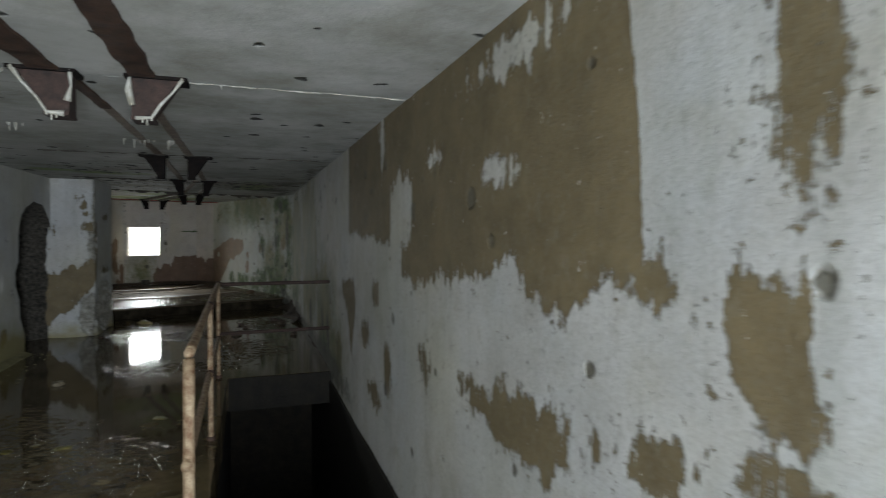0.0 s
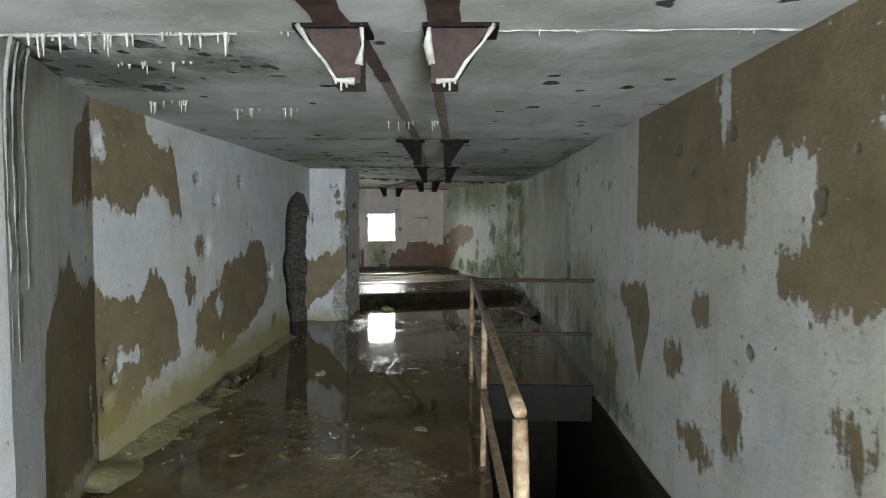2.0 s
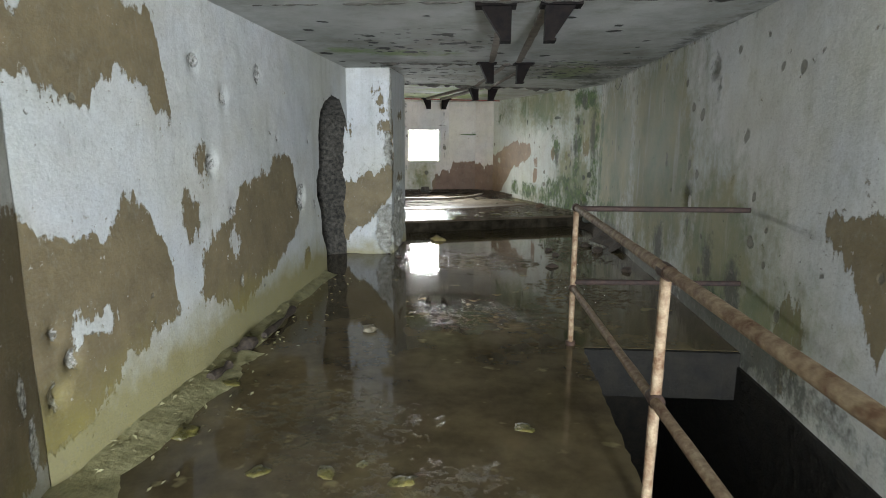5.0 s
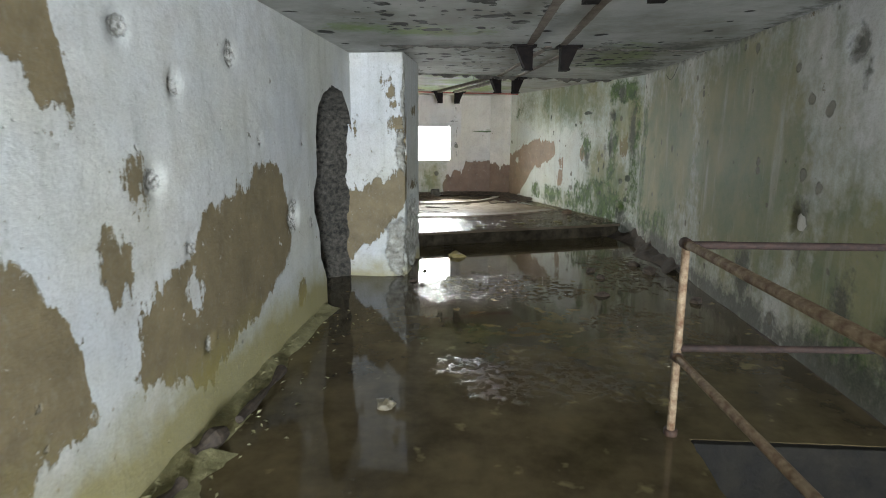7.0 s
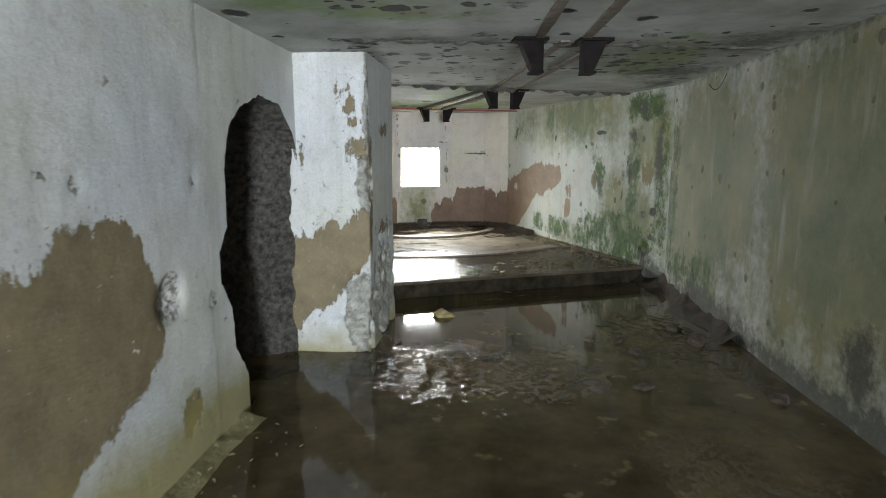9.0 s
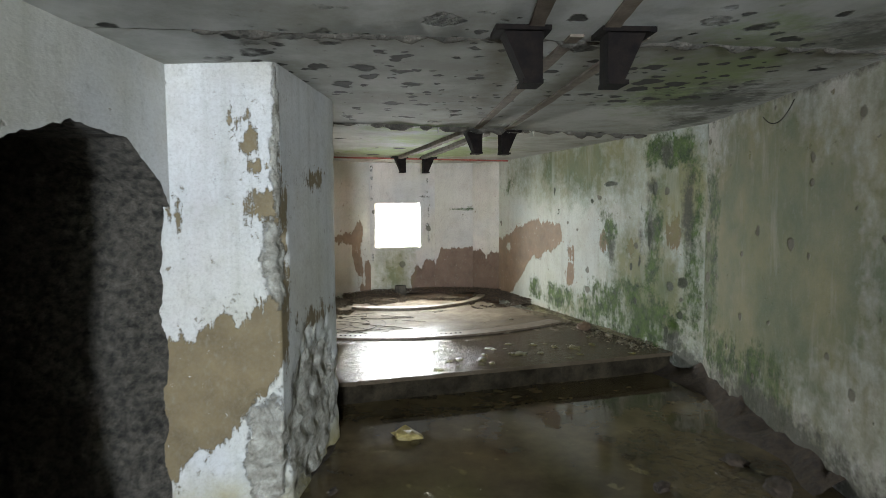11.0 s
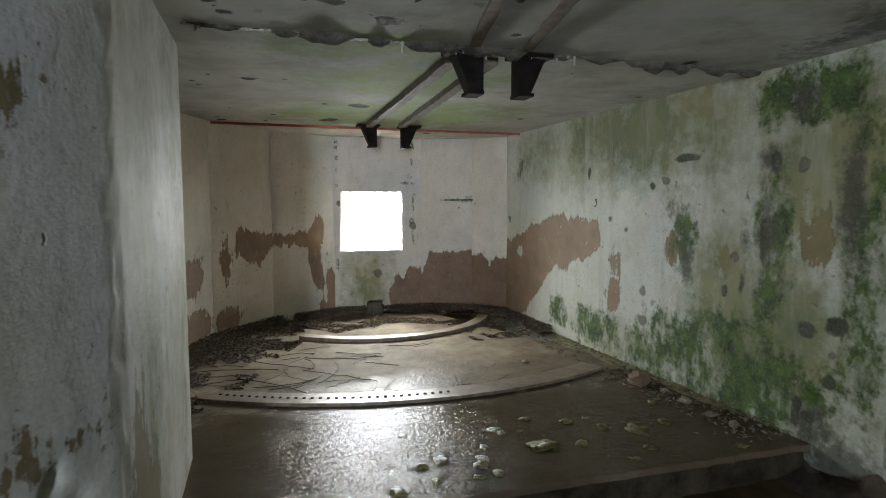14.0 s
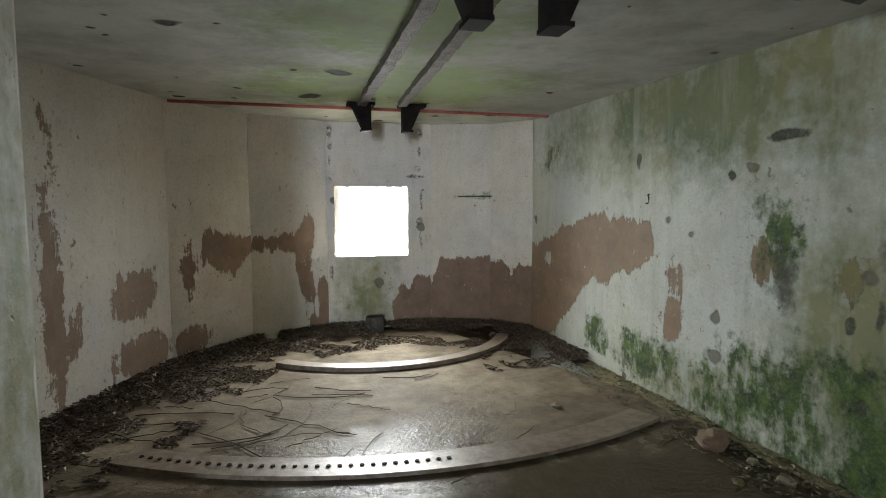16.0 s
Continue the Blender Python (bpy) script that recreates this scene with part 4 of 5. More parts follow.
# ---- ceiling irons ----
def bracket_pair(x0, x1, y, turn, top=0.16, low=0.07, drop=0.2, deep=0.1, mat=M_IRON):
    for x, side in ((x0, -1), (x1, 1)):
        bm = bmesh.new()
        pts = [(0, 0), (side * top, 0), (side * low, -drop), (0, -drop)]
        vs = [[bm.verts.new((px, d, pz)) for px, pz in pts] for d in (-deep / 2, deep / 2)]
        bm.faces.new(vs[0])
        bm.faces.new(vs[1][::-1])
        for k in range(4):
            bm.faces.new((vs[0][k], vs[0][(k + 1) % 4], vs[1][(k + 1) % 4], vs[1][k]))
        ob = part("ceiling_bracket", bm, mat)
        yy = y + (x - x0) * math.tan(radians(turn))
        ob.matrix_world = pose(x, yy, CEIL, 0, 0, turn)
        bm = bmesh.new()
        add_box(bm, min(0, side * (low + 0.012)), -deep / 2 - 0.012, -drop - 0.018, max(0, side * (low + 0.012)), deep / 2 + 0.012, -drop - 0.001)
        part("foot_lug", bm, mat, ob)
        bm = bmesh.new()
        add_box(bm, min(-side * 0.03, side * (top + 0.03)), -deep / 2 - 0.02, -0.016, max(-side * 0.03, side * (top + 0.03)), deep / 2 + 0.02, 0.004)
        part("top_plate", bm, M_IRON, ob)
        tagged(ob, "dark rusted iron bracket hanging from the concrete ceiling", "bracket", group="ceiling brackets")


bracket_pair(-0.50, -0.24, 2.50, 0, 0.22, 0.09, 0.20, 0.12, M_IRONRUST)
bracket_pair(-0.48, -0.27, 5.65, 0, 0.2, 0.06, 0.21)
bracket_pair(-0.58, -0.32, 8.52, 8)
bracket_pair(-0.82, -0.64, 11.5, 20)
bracket_pair(-1.87, -1.63, 14.2, 21)


def ceiling_rail(a, b, width, deep, mat, label):
    d = math.dist(a, b)
    n = max(2, round(d / 0.08))
    bm = bmesh.new()
    rows = []
    for i in range(n + 1):
        w = width / 2 * (1 + 0.25 * noise.noise((i * 0.7, a[0], a[1])))
        q = deep * (1 + 0.5 * noise.noise((i * 0.9, a[1], 3)))
        rows.append([bm.verts.new((d * i / n, y, z)) for y, z in ((-w, CEIL + 0.02), (-w * 0.9, CEIL - q), (w * 0.9, CEIL - q), (w, CEIL + 0.02))])
    for p, q in zip(rows, rows[1:]):
        for k in range(3):
            bm.faces.new((p[k], p[k + 1], q[k + 1], q[k]))
    bm.faces.new(rows[0])
    bm.faces.new(rows[-1][::-1])
    ob = part("ceiling_rail", bm, mat)
    ob.matrix_world = place(a, b)
    return tagged(ob, label, "rail", group="ceiling rails")


FLUSH, RIDGE = "rusted steel rail flange set flush in the ceiling", "rough concrete ridge covering a ceiling rail"
for a, b, w, deep, mat, label in (
        ((-0.66, -1.5), (-0.60, 2.45), 0.13, 0.012, M_RUSTDARK, FLUSH), ((-0.19, -1.5), (-0.19, 2.45), 0.13, 0.012, M_RUSTDARK, FLUSH),
        ((-0.53, 2.6), (-0.52, 3.3), 0.06, 0.012, M_RUSTDARK, FLUSH), ((-0.25, 2.6), (-0.25, 3.3), 0.06, 0.012, M_RUSTDARK, FLUSH),
        ((-0.52, 3.3), (-0.52, 5.55), 0.07, 0.003, M_STAIN, FLUSH), ((-0.25, 3.3), (-0.25, 5.55), 0.07, 0.003, M_STAIN, FLUSH),
        ((-0.52, 5.75), (-0.6, 8.45), 0.07, 0.003, M_STAIN, FLUSH), ((-0.25, 5.75), (-0.3, 8.5), 0.07, 0.003, M_STAIN, FLUSH),
        ((-0.42, 8.6), (-0.85, 11.4), 0.06, 0.004, M_STAIN, FLUSH), ((-0.14, 8.65), (-0.58, 11.45), 0.06, 0.004, M_STAIN, FLUSH),
        ((-0.97, 11.6), (-1.92, 14.12), 0.075, 0.028, M_RIDGE, RIDGE), ((-0.76, 11.65), (-1.61, 14.2), 0.075, 0.028, M_RIDGE, RIDGE)):
    ceiling_rail(a, b, w, deep, mat, label)

# ---- railing ----
railing = tagged(new("railing"), "rusted tubular steel railing round the stairwell", "railing")
railing.location = (0.0, 5.76, 0.0)
bpy.context.view_layer.update()


def rail_part(name, pts, r, mat, label="", parent=None):
    bm = bmesh.new()
    tube(bm, [Vector(p) - Vector((0, 5.76, 0)) for p in pts], r, 12, 0.12)
    return part(name, bm, mat, parent or railing, label, True)


top_rail = rail_part("top_rail", line((0.0, 5.76, 0.99), (0.05, 1.95, 1.01), 24), 0.022, M_RUST)
middle_rail = rail_part("middle_rail", line((0.0, 5.76, 0.42), (0.05, 1.80, 0.58), 24), 0.02, M_RUST)
posts = [rail_part("post", line((0, 5.76, -0.05), (0, 5.76, 1.0), 8), 0.02, M_RUST),
         rail_part("post", line((0.03, 3.83, -0.05), (0.03, 3.79, 0.98), 8), 0.02, M_RUST),
         rail_part("post", line((0.06, 1.75, -0.05), (0.05, 1.95, 0.99), 8), 0.024, M_RUST)]
rail_part("cross_rail", line((0.0, 5.76, 0.985), (1.2, 5.78, 0.985), 8), 0.018, M_IRONRUST)
rail_part("cross_rail", line((0.0, 5.76, 0.465), (1.2, 5.82, 0.465), 8), 0.018, M_IRONRUST)

for (x, y), post in zip(((0.0, 5.76), (0.03, 3.83), (0.06, 1.75)), posts):
    rail_part("foot_collar", [(x, y, -0.01), (x, y, 0.012), (x, y, 0.03)], 0.034, M_RUSTDARK, "dark rusted collar", post)
for p, q in (((0.0, 5.79, 0.99), (0.0, 5.73, 0.99)), ((0.03, 3.83, 0.995), (0.03, 3.75, 0.995)), ((0.0, 5.74, 0.42), (0.0, 5.78, 0.42)), ((0.03, 3.85, 0.50), (0.03, 3.78, 0.50))):
    rail_part("weld_collar", line(p, q, 4), 0.028, M_RUSTDARK, "dark rusted weld", top_rail if p[2] > 0.8 else middle_rail)

bm = bmesh.new()
add_box(bm, 0, -0.012, CEIL - 0.012, 3.25, 0.012, CEIL + 0.01)
ob = part("ceiling_strip", bm, M_RED)
ob.matrix_world = place((-3.42, 13.84), (-0.42, 15.05))
tagged(ob, "thin red lead painted steel strip along the ceiling", "strip")


# ---- limescale ----
def drips(name, label, pts, count, longest, seed, r=0.006, crust=False):
    """Soda-straw stalactites along a line on the ceiling, with a crust behind them."""
    rnd = random.Random(seed)
    bm = bmesh.new()
    for a, b in zip(pts, pts[1:]) if crust else ():
        tube(bm, [Vector((*a, CEIL + 0.002)).lerp(Vector((*b, CEIL + 0.002)), i / 12) + Vector((0, 0.012 * noise.noise((i * 3.1, seed, 0)), 0.012 * noise.noise((i * 2.3, seed, 4)))) for i in range(13)], r * 1.5, 7, 0.9)
    for _ in range(count):
        k = rnd.randrange(len(pts) - 1)
        f = rnd.random()
        x, y = pts[k][0] + (pts[k + 1][0] - pts[k][0]) * f, pts[k][1] + (pts[k + 1][1] - pts[k][1]) * f + rnd.uniform(-0.02, 0.02)
        h = longest * rnd.random() ** 2.2 + 0.012
        w = r * rnd.uniform(0.6, 1.5)
        lean = rnd.uniform(-0.05, 0.05) * h
        rings = [[bm.verts.new((x + lean * q + w * s * math.cos(t), y + w * s * math.sin(t), CEIL + 0.004 - h * q)) for t in (k2 * math.pi / 3 for k2 in range(6))] for q, s in ((0, 1.8), (0.25, 1.0), (0.9, 0.6), (1, 0.15))]
        for p, q in zip(rings, rings[1:]):
            for k2 in range(6):
                bm.faces.new((p[k2], p[(k2 + 1) % 6], q[(k2 + 1) % 6], q[k2]))
    ob = part(name, bm, M_LIME, smooth=True)
    return tagged(ob, label, "stalactites", kind="stuff")


for (a, b), r0, f0, f1 in ((JOINTS[1], 0.012, 0.35, 0.9), (JOINTS[2], 0.018, 0.38, 0.9), (JOINTS[3], 0.032, 0.36, 0.86)):
    bm = bmesh.new()
    n = 90
    pts = [Vector((*a, 0)).lerp(Vector((*b, 0)), f0 + (f1 - f0) * i / n) for i in range(n + 1)]
    tube(bm, [q + Vector((0, 0.035 * noise.noise((i * 0.35, r0 * 900, 0)), CEIL + 0.010 + 0.014 * noise.noise((i * 0.5, r0 * 500, 4)))) for i, q in enumerate(pts)], r0, 8, 1.5)
    tagged(part("joint_crust", bm, M_RUBBLE, smooth=True), "dark dirty crust grown along a ceiling joint", "crust", group="joint crusts")
CRUST = "white limescale drips along a ceiling joint"
drips("limescale_drips", CRUST, [(-2.0, 2.56), (-1.5, 2.56), (-1.0, 2.55)], 46, 0.085, 1, crust=True)
drips("limescale_drips", CRUST, [(-0.85, 2.54), (-0.55, 2.54)], 12, 0.05, 2)
drips("limescale_drips", CRUST, [(-0.1, 2.52), (0.35, 2.52), (1.15, 2.51)], 8, 0.02, 3, 0.003, crust=True)
drips("limescale_drips", CRUST, [(-1.65, 4.15), (-1.2, 4.1)], 20, 0.06, 4)
drips("limescale_drips", CRUST, [(-1.75, 3.0), (-1.35, 2.95)], 14, 0.05, 8)
drips("limescale_drips", CRUST, [(-2.1, 3.9), (-1.8, 3.85)], 14, 0.07, 9)
drips("limescale_drips", CRUST, [(-0.72, 4.62), (-0.2, 4.62)], 16, 0.07, 5)
drips("limescale_drips", CRUST, [(-1.2, 11.29), (-0.7, 11.5), (-0.3, 11.66)], 34, 0.05, 6, crust=True)
drips("limescale_drips", CRUST, [(-2.1, 10.92), (-1.2, 11.29)], 24, 0.02, 7, crust=True)
# crust on the first pair of brackets
for x, side in ((-0.50, -1), (-0.24, 1)):
    bm = bmesh.new()
    tube(bm, [(x + side * 0.23, 2.43, CEIL - 0.005), (x + side * 0.19, 2.43, CEIL - 0.07), (x + side * 0.13, 2.43, CEIL - 0.14), (x + side * 0.09, 2.43, CEIL - 0.205), (x + side * 0.02, 2.43, CEIL - 0.21)], 0.010, 8, 1.3)
    tube(bm, [(x - side * 0.005, 2.43, CEIL - 0.005), (x - side * 0.01, 2.43, CEIL - 0.08), (x + side * 0.005, 2.43, CEIL - 0.15)], 0.011, 8, 1.6)
    for k in range(4):
        xx = x + side * (0.03 + 0.02 * k)
        tube(bm, [(xx, 2.43, CEIL - 0.2), (xx, 2.43, CEIL - 0.22 - 0.012 * (k % 3))], 0.005, 6)
    tagged(part("limescale_crust", bm, M_LIME, smooth=True), "white limescale crust grown over an iron bracket", "limescale")


# lime run down the wall at the bend
bm = bmesh.new()
rnd = random.Random(23)
for k in range(9):
    u, low = 0.03 + 0.2 * rnd.random(), 0.9 + 1.0 * rnd.random()
    n = 26
    tube(bm, [(u + 0.02 * noise.noise((k, i * 0.2, 3)) - 0.05 * (1 - i / n) ** 6, 0.004 - 0.05 * (1 - i / n) ** 8, CEIL - 0.005 + (low - CEIL) * i / n) for i in range(n + 1)], 0.004 + 0.005 * rnd.random(), 7, 0.9)
ob = part("limescale_curtain", bm, M_LIMEDULL, smooth=True)
ob.matrix_world = place(LEFT[1], LEFT[2])
tagged(ob, "pale limescale curtain run down the bend of the wall", "limescale")


# moss on the ledge of the front wall
bm = bmesh.new()
tube(bm, [(i * 0.03, -0.004, 1.56 + 0.006 * noise.noise((i, 2, 0))) for i in range(18)], 0.009, 7, 0.9)
ob = part("moss_strip", bm, M_MOSSGREEN, smooth=True)
ob.matrix_world = place(ROOM[4], ROOM[5]) @ pose(0.28, 0, 0)
tagged(ob, "thin green moss strip on a wall ledge", "moss")
bm = bmesh.new()
tube(bm, [(0.02 * math.cos(a), 0.0, 0.03 * math.sin(a)) for a in (k * 0.5 - 2.2 for k in range(8))] + [(0.0, 0.03, 0.04)], 0.004, 6)
ob = part("wall_hook", bm, M_IRON, smooth=True)
ob.matrix_world = place(ROOM[6], RIGHT[0]) @ pose(1.86, -0.02, 1.52)
tagged(ob, "small black iron hook in the mossy wall", "hook")
bm = bmesh.new()
tube(bm, [(0.4 * (i / 12), -0.012, -0.09 * (1 - (i / 6 - 1) ** 2) + 0.05 * i / 12) for i in range(13)], 0.003, 5)
ob = part("cable", bm, M_IRON, smooth=True)
ob.matrix_world = place(RIGHT[0], RIGHT[1]) @ pose(1.0, 0.0, 2.2)
tagged(ob, "thin dark wire sagging along the wall", "cable")


# ---- loose things ----
def stone(name, x, y, z, size, seed, mat, label, category="stone", flat=0.6):
    bm = bmesh.new()
    bmesh.ops.create_icosphere(bm, subdivisions=3 if mat is M_MOSS else 2, radius=1)
    for v in bm.verts:
        p = v.co.copy()
        k = 1 + 0.55 * noise.noise(p * 1.6 + Vector((seed, 0, 0))) + 0.25 * noise.noise(p * 4 + Vector((0, seed, 0)))
        v.co = Vector((p.x * k * 1.2, p.y * k * 0.85, p.z * k * flat)) * size
    ob = part(name, bm, mat, smooth=mat is M_MOSS)
    ob.matrix_world = pose(x, y, z + size * flat * 0.35, 0, 0, seed * 77 % 360)
    return tagged(ob, label, category)


for k, (x, y, r) in enumerate(((-1.50, 5.95, 0.055), (-1.33, 10.0, 0.085), (0.83, 9.35, 0.085), (0.74, 9.7, 0.06), (0.19, 9.34, 0.05), (0.25, 9.05, 0.045), (0.14, 8.35, 0.05), (0.95, 8.2, 0.06), (-1.72, 8.75, 0.035), (-1.65, 9.2, 0.03), (-1.6, 8.6, 0.025))):
    stone("stone", x, y, 0, r, k + 1.3, M_STONE if k == 0 else M_YELLOW if k == 1 else M_SOIL, "wet stone lying in the shallow water" if k == 0 else "yellow-brown stone slab standing out of the water" if k == 1 else "dark wet lump of rubble in shallow water")["group"] = "stones in the water"
stone("brick", 0.36, 12.78, STEP, 0.10, 3.3, M_BRICK, "broken reddish brick beside the mossy wall", "brick", 0.5)
for k, (x, y, r) in enumerate(((-0.45, 13.26, 0.04), (-3.24, 14.1, 0.09), (0.55, 12.35, 0.06), (0.62, 12.1, 0.05), (0.48, 12.55, 0.045), (0.25, 13.1, 0.035), (0.7, 11.95, 0.05), (-2.9, 14.5, 0.06), (-0.9, 15.2, 0.06))):
    stone("stone", x, y, STEP, r * 0.7, k + 4.1, M_STONE if k != 1 else M_SOIL, "small pale stone on the raised floor" if k != 1 else "dark stone on leaf litter by the wall")["group"] = "stones on the raised floor"
for k, (x, y, r) in enumerate(((-0.47, 11.58, 0.11), (0.10, 11.84, 0.10), (-0.73, 11.78, 0.07), (-1.02, 11.36, 0.08), (-0.8, 11.4, 0.06), (-0.25, 11.62, 0.07), (-1.25, 11.2, 0.05))):
    stone("moss_lump", x, y, STEP - 0.012, r * 0.75, k + 9.7, M_MOSS, "low wet yellow moss lump on concrete", "moss", 0.28)["group"] = "moss lumps"
rnd = random.Random(31)
for k in range(34):
    u, v = rnd.uniform(0.5, 2.7), 0.08 + 0.75 * rnd.random() ** 1.3
    x, y = -1.86 + u * math.cos(radians(TURNED)) - v * math.sin(radians(TURNED)), 10.63 + u * math.sin(radians(TURNED)) + v * math.cos(radians(TURNED))
    stone("moss_lump", x, y, STEP - 0.006, rnd.uniform(0.012, 0.038), k + 40.3, M_MOSS, "small wet clump of moss and grit on concrete", "moss", 0.4)["group"] = "moss lumps"
for k, (x, y, r) in enumerate(((-1.6, 4.0, 0.05), (-1.3, 4.02, 0.045), (-0.95, 3.98, 0.05), (-2.1, 4.3, 0.07), (-2.15, 4.9, 0.06), (-1.15, 4.1, 0.03), (-0.4, 4.5, 0.05))):
    stone("mud_lump", x, y, -0.006, r, k + 2.9, M_MOSS, "wet yellow mud lump on the flooded floor", "mud", 0.25)["group"] = "mud lumps"
# Dark timbers that also stand in for the shadow under a broken kerb.
for a, b, r in (((-2.3, 5.33, 0.04), (-2.24, 5.52, 0.045), 0.035), ((-2.22, 5.66, 0.035), (-2.22, 6.3, 0.04), 0.022), ((-2.26, 4.9, 0.03), (-2.24, 5.1, 0.035), 0.025)):
    bm = bmesh.new()
    tube(bm, [q + Vector((0.02 * noise.noise(q * 5), 0, 0)) for q in line(a, b, 8)], r, 9, 1.1)
    tagged(part("timber_and_kerb_shade", bm, M_TWIG), "dark timber piece on the silt, also a broken kerb's shadow", "timber", group="rotten timbers")
bm = bmesh.new()
bmesh.ops.create_cone(bm, segments=20, radius1=0.10, radius2=0.085, depth=0.16, cap_ends=True)
for v in bm.verts:
    v.co += 0.012 * Vector(noise.noise_vector(v.co * 9))
ob = part("iron_stump", bm, M_RUBBLE, smooth=False)
ob.matrix_world = pose(-2.10, 15.22, STEP + 0.08)
tagged(ob, "dark iron pivot stump below the embrasure", "stump")


def bank(name, line_pts, width, high, mat, label, seed, z=0.0, side=1):
    """A low uneven bank heaped against the foot of a wall."""
    bm = bmesh.new()
    rows = []
    total = 0.0
    for i, p in enumerate(line_pts):
        q0, q1 = line_pts[max(i - 1, 0)], line_pts[min(i + 1, len(line_pts) - 1)]
        d = Vector((q1[0] - q0[0], q1[1] - q0[1], 0)).normalized()
        out = Vector((d.y, -d.x, 0)) * side
        w = width * (0.75 + 0.6 * noise.noise((p[0] * 1.7, p[1] * 1.7, seed)))
        row = []
        for k in range(9):
            f = k / 8
            h = high * (1 - f) ** 1.2 * (0.75 + 0.7 * noise.noise((p[0] * 4 + f, p[1] * 4, seed + 3))) + 0.25 * high * noise.noise((p[0] * 13, p[1] * 13 + f * 5, seed)) * (1 - f) - 0.012 * f
            row.append(bm.verts.new(Vector((p[0], p[1], z + h)) + out * (w * f - 0.05)))
        rows.append(row)
    for a, b in zip(rows, rows[1:]):
        for k in range(8):
            bm.faces.new((a[k], a[k + 1], b[k + 1], b[k]))
    return tagged(part(name, bm, mat, smooth=True), label, "heap", kind="stuff")


def along(pts, step=0.06):
    out = []
    for a, b in zip(pts, pts[1:]):
        n = max(1, round(math.dist(a, b) / step))
        out += [(a[0] + (b[0] - a[0]) * i / n, a[1] + (b[1] - a[1]) * i / n) for i in range(n)]
    return out + [pts[-1]]


bank("silt_bank", along([(-2.25, 3.4), (-2.37, 3.9), (-2.37, 5.4)]), 0.48, 0.06, M_SILT, "wide pale silt bank below the flaking wall", 12.0)
bank("silt_bank", along([(-2.37, 5.2), (-2.37, 7.75)]), 0.30, 0.07, M_SILT, "yellow-brown silt bank along the wall foot", 2.0)
bank("silt_bank", along([(-2.9, 8.93), (-1.85, 8.93), (-1.80, 9.98)]), 0.14, 0.03, M_SOIL, "dark mud round the foot of the pier", 6.0)
bank("silt_bank", along([(1.16, 11.4), (1.16, 5.8)]), 0.12, 0.03, M_SOIL, "dark mud along the foot of the passage wall", 7.0)
bank("mud_heap", along([(0.80, 12.2), (1.12, 11.42), (1.16, 11.2), (1.16, 9.3)]), 0.34, 0.17, M_SOIL, "dark mud and rubble heaped in the corner by the step", 9.0)
HEAP = along([(-3.38, 11.3), (-3.38, 13.8), (-3.10, 14.6), (-2.57, 15.18), (-1.57, 15.56), (-0.95, 15.58), (-0.55, 15.34), (-0.1, 14.3)])
bank("leaf_mould_bank", HEAP, 0.22, 0.03, M_SOIL, "dark leaf mould heaped along the gun room walls", 3.0, STEP)
bank("grit_bank", along([(-0.1, 14.3), (0.9, 11.95)]), 0.22, 0.04, M_SILT, "grit and fallen plaster along the mossy wall", 4.0, STEP)


def litter(name, label, pts, width, count, seed, z, size, mat, category, lift=0.08, clump=0.0):
    """Curled leaves or crumbs scattered along a wall foot, thinning outwards."""
    rnd = random.Random(seed)
    verts, faces = [], []
    for _ in range(count):
        k = rnd.randrange(len(pts) - 1)
        p, q = Vector(pts[k]), Vector(pts[k + 1])
        d = (q - p).normalized()
        f = rnd.random() ** 1.8
        c = p.lerp(q, rnd.random()) + Vector((d.y, -d.x)) * (width * f)
        if clump and noise.noise((c.x * 2.6, c.y * 2.6, seed)) + 0.5 * noise.noise((c.x * 8, c.y * 8, seed)) < clump - 0.6 * (1 - f):
            continue
        zz = z + lift * max(0.0, 1 - f * 2.2) * rnd.uniform(0.4, 1.0) + 0.006
        m = pose(c.x, c.y, zz, rnd.uniform(-35, 35), rnd.uniform(-35, 35), rnd.uniform(0, 360))
        a = size * rnd.uniform(0.5, 1.3)
        i = len(verts)
        curl = a * rnd.uniform(0.1, 0.5)
        verts += [m @ Vector(v) for v in ((-a, 0, 0), (0, -a * 0.5, curl), (a * 1.1, 0, 0), (0, a * 0.5, curl * 0.8), (0, 0, -0.002))]
        faces += [(i, i + 1, i + 4), (i + 1, i + 2, i + 4), (i + 2, i + 3, i + 4), (i + 3, i, i + 4)]
    me = bpy.data.meshes.new(name)
    me.from_pydata([tuple(v) for v in verts], [], faces)
    me.materials.append(mat)
    return tagged(new(name, me), label, category, kind="stuff")


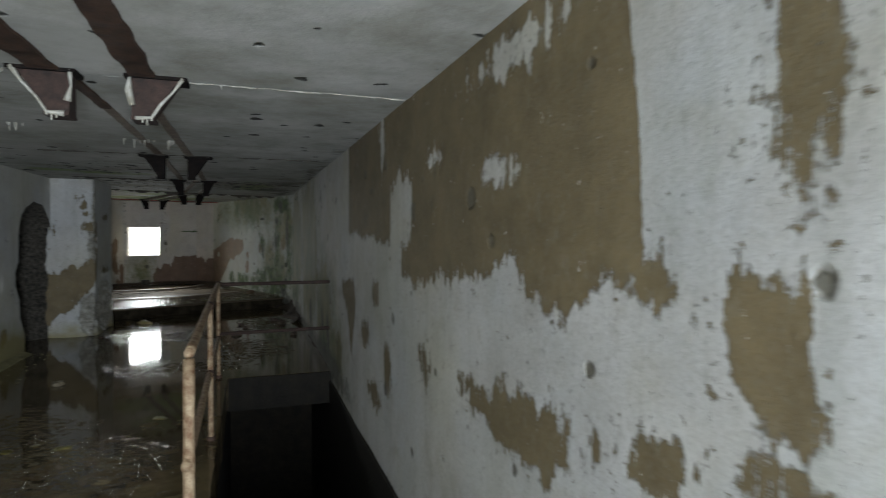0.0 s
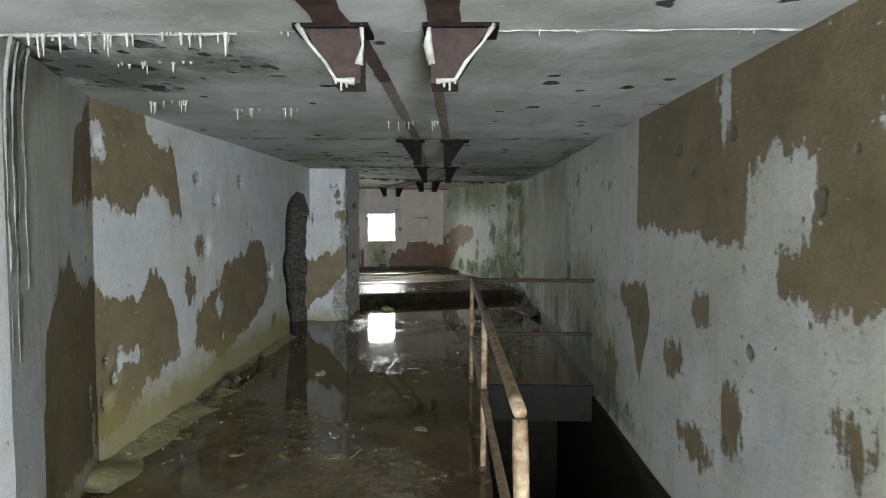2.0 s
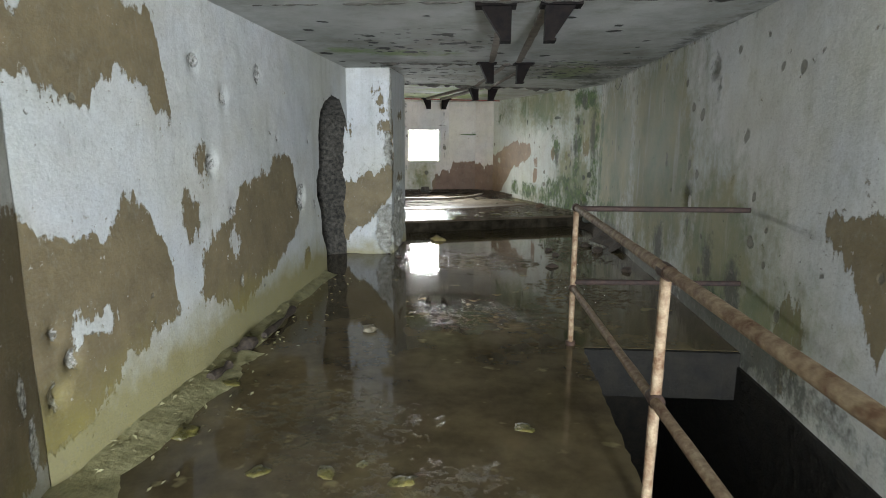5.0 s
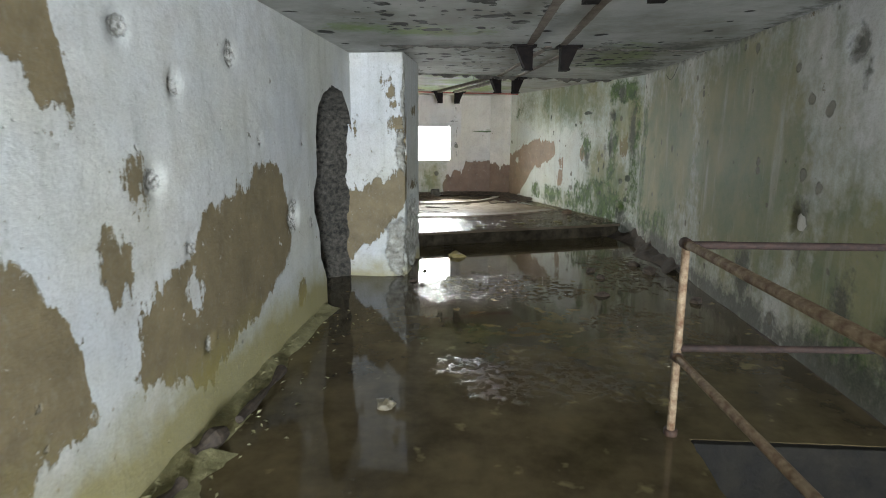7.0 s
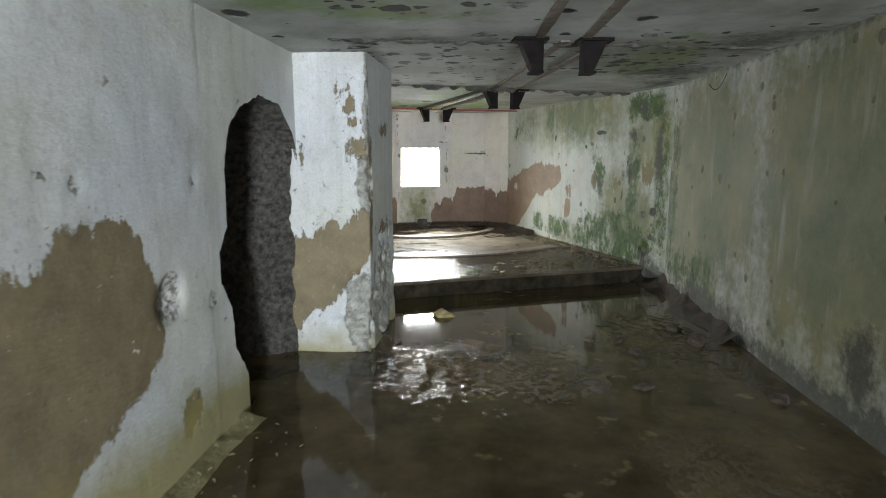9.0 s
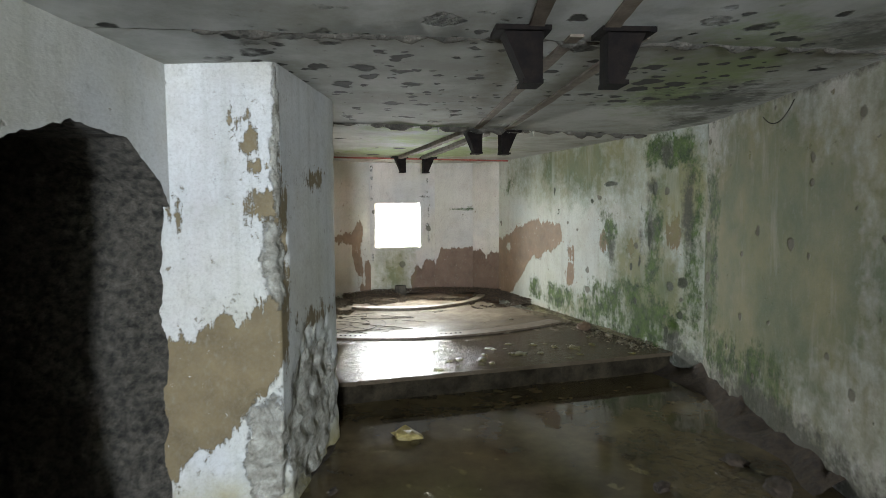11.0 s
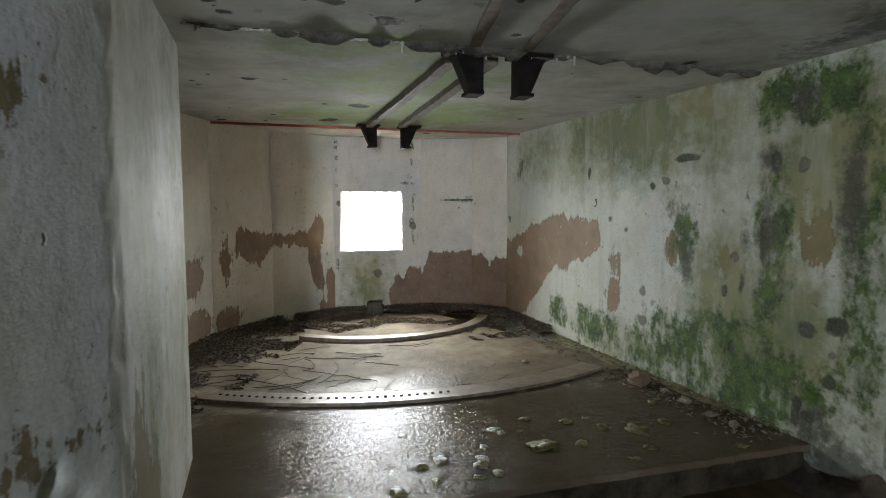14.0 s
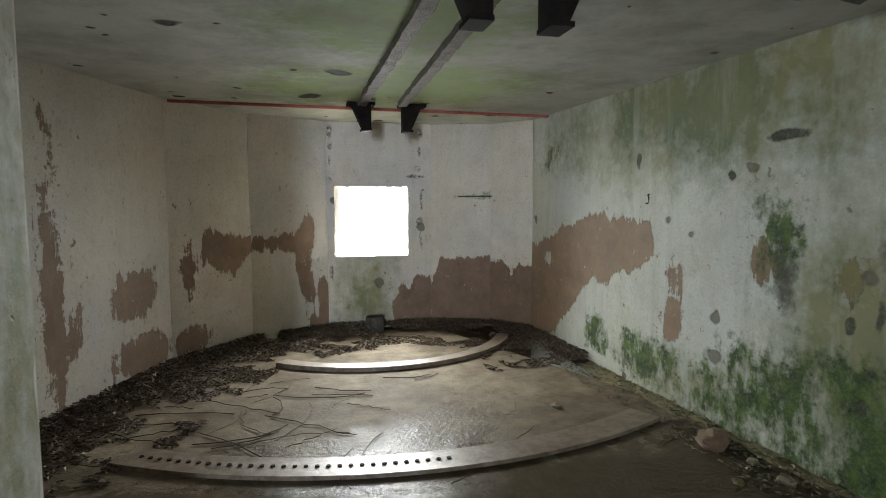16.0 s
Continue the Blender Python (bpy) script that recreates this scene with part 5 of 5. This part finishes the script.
litter("leaf_litter", "brown dead leaves and crumbs along the walls", HEAP, 0.85, 30000, 5, STEP, 0.016, M_LEAF, "leaves", 0.09, 0.14)
litter("plaster_crumbs", "pale fallen plaster crumbs along the mossy wall", along([(-0.2, 14.5), (0.95, 11.8)]), 0.32, 900, 6, STEP, 0.016, M_STONE, "rubble", 0.03)
litter("plaster_crumbs", "pale crumbs along the foot of the passage wall", along([(-2.34, 3.8), (-2.34, 7.7)]), 0.45, 160, 7, 0.0, 0.016, M_SILT, "rubble", 0.05)

rnd = random.Random(11)
for k in range(54):
    a = radians(rnd.uniform(-125, -45)) if k < 26 else radians(rnd.uniform(-140, -20))
    q = rnd.uniform(1.5, 3.3)
    x, y = GUN[0] + q * math.cos(a), GUN[1] + q * math.sin(a)
    n = rnd.uniform(0.12, 0.55)
    if k % 3 == 0:
        x, y, n = rnd.uniform(-3.0, -1.8), rnd.uniform(12.4, 13.6), rnd.uniform(0.3, 0.8)
    w = rnd.uniform(0, 6.28) if k % 3 else rnd.uniform(-0.7, 1.4)
    bend = rnd.uniform(-0.5, 0.5)
    bm = bmesh.new()
    tube(bm, [(n * (i / 8 - 0.5) * math.cos(bend * i / 4), n * bend * (i / 8) ** 2 + 0.03 * noise.noise((i * 0.9, k, 0)), 0.004 + 0.004 * noise.noise((i, k, 3))) for i in range(9)], rnd.uniform(0.0016, 0.0034), 5, 0.3)
    ob = part("twig", bm, M_TWIG)
    ob.matrix_world = pose(x, y, STEP + 0.004, 0, 0, math.degrees(w))
    tagged(ob, "thin dead twig lying on the concrete floor", "twig", group="twigs")

m = material("overcast_glow")
g = Graph(m)
g.done((0.8, 0.8, 0.8), 1.0)
g.bsdf.inputs["Emission Color"].default_value = (1, 1, 0.98, 1)
g.bsdf.inputs["Emission Strength"].default_value = backdrop_glow
bm = bmesh.new()
add_box(bm, -7, 0, -4, 7, 0.05, 7)
ob = part("backdrop", bm, m)
ob.matrix_world = pose(-4.9, 22.5, 0, 0, 0, TURNED)
tagged(ob, "plain bright overcast sky outside the embrasure", "sky", kind="structure")
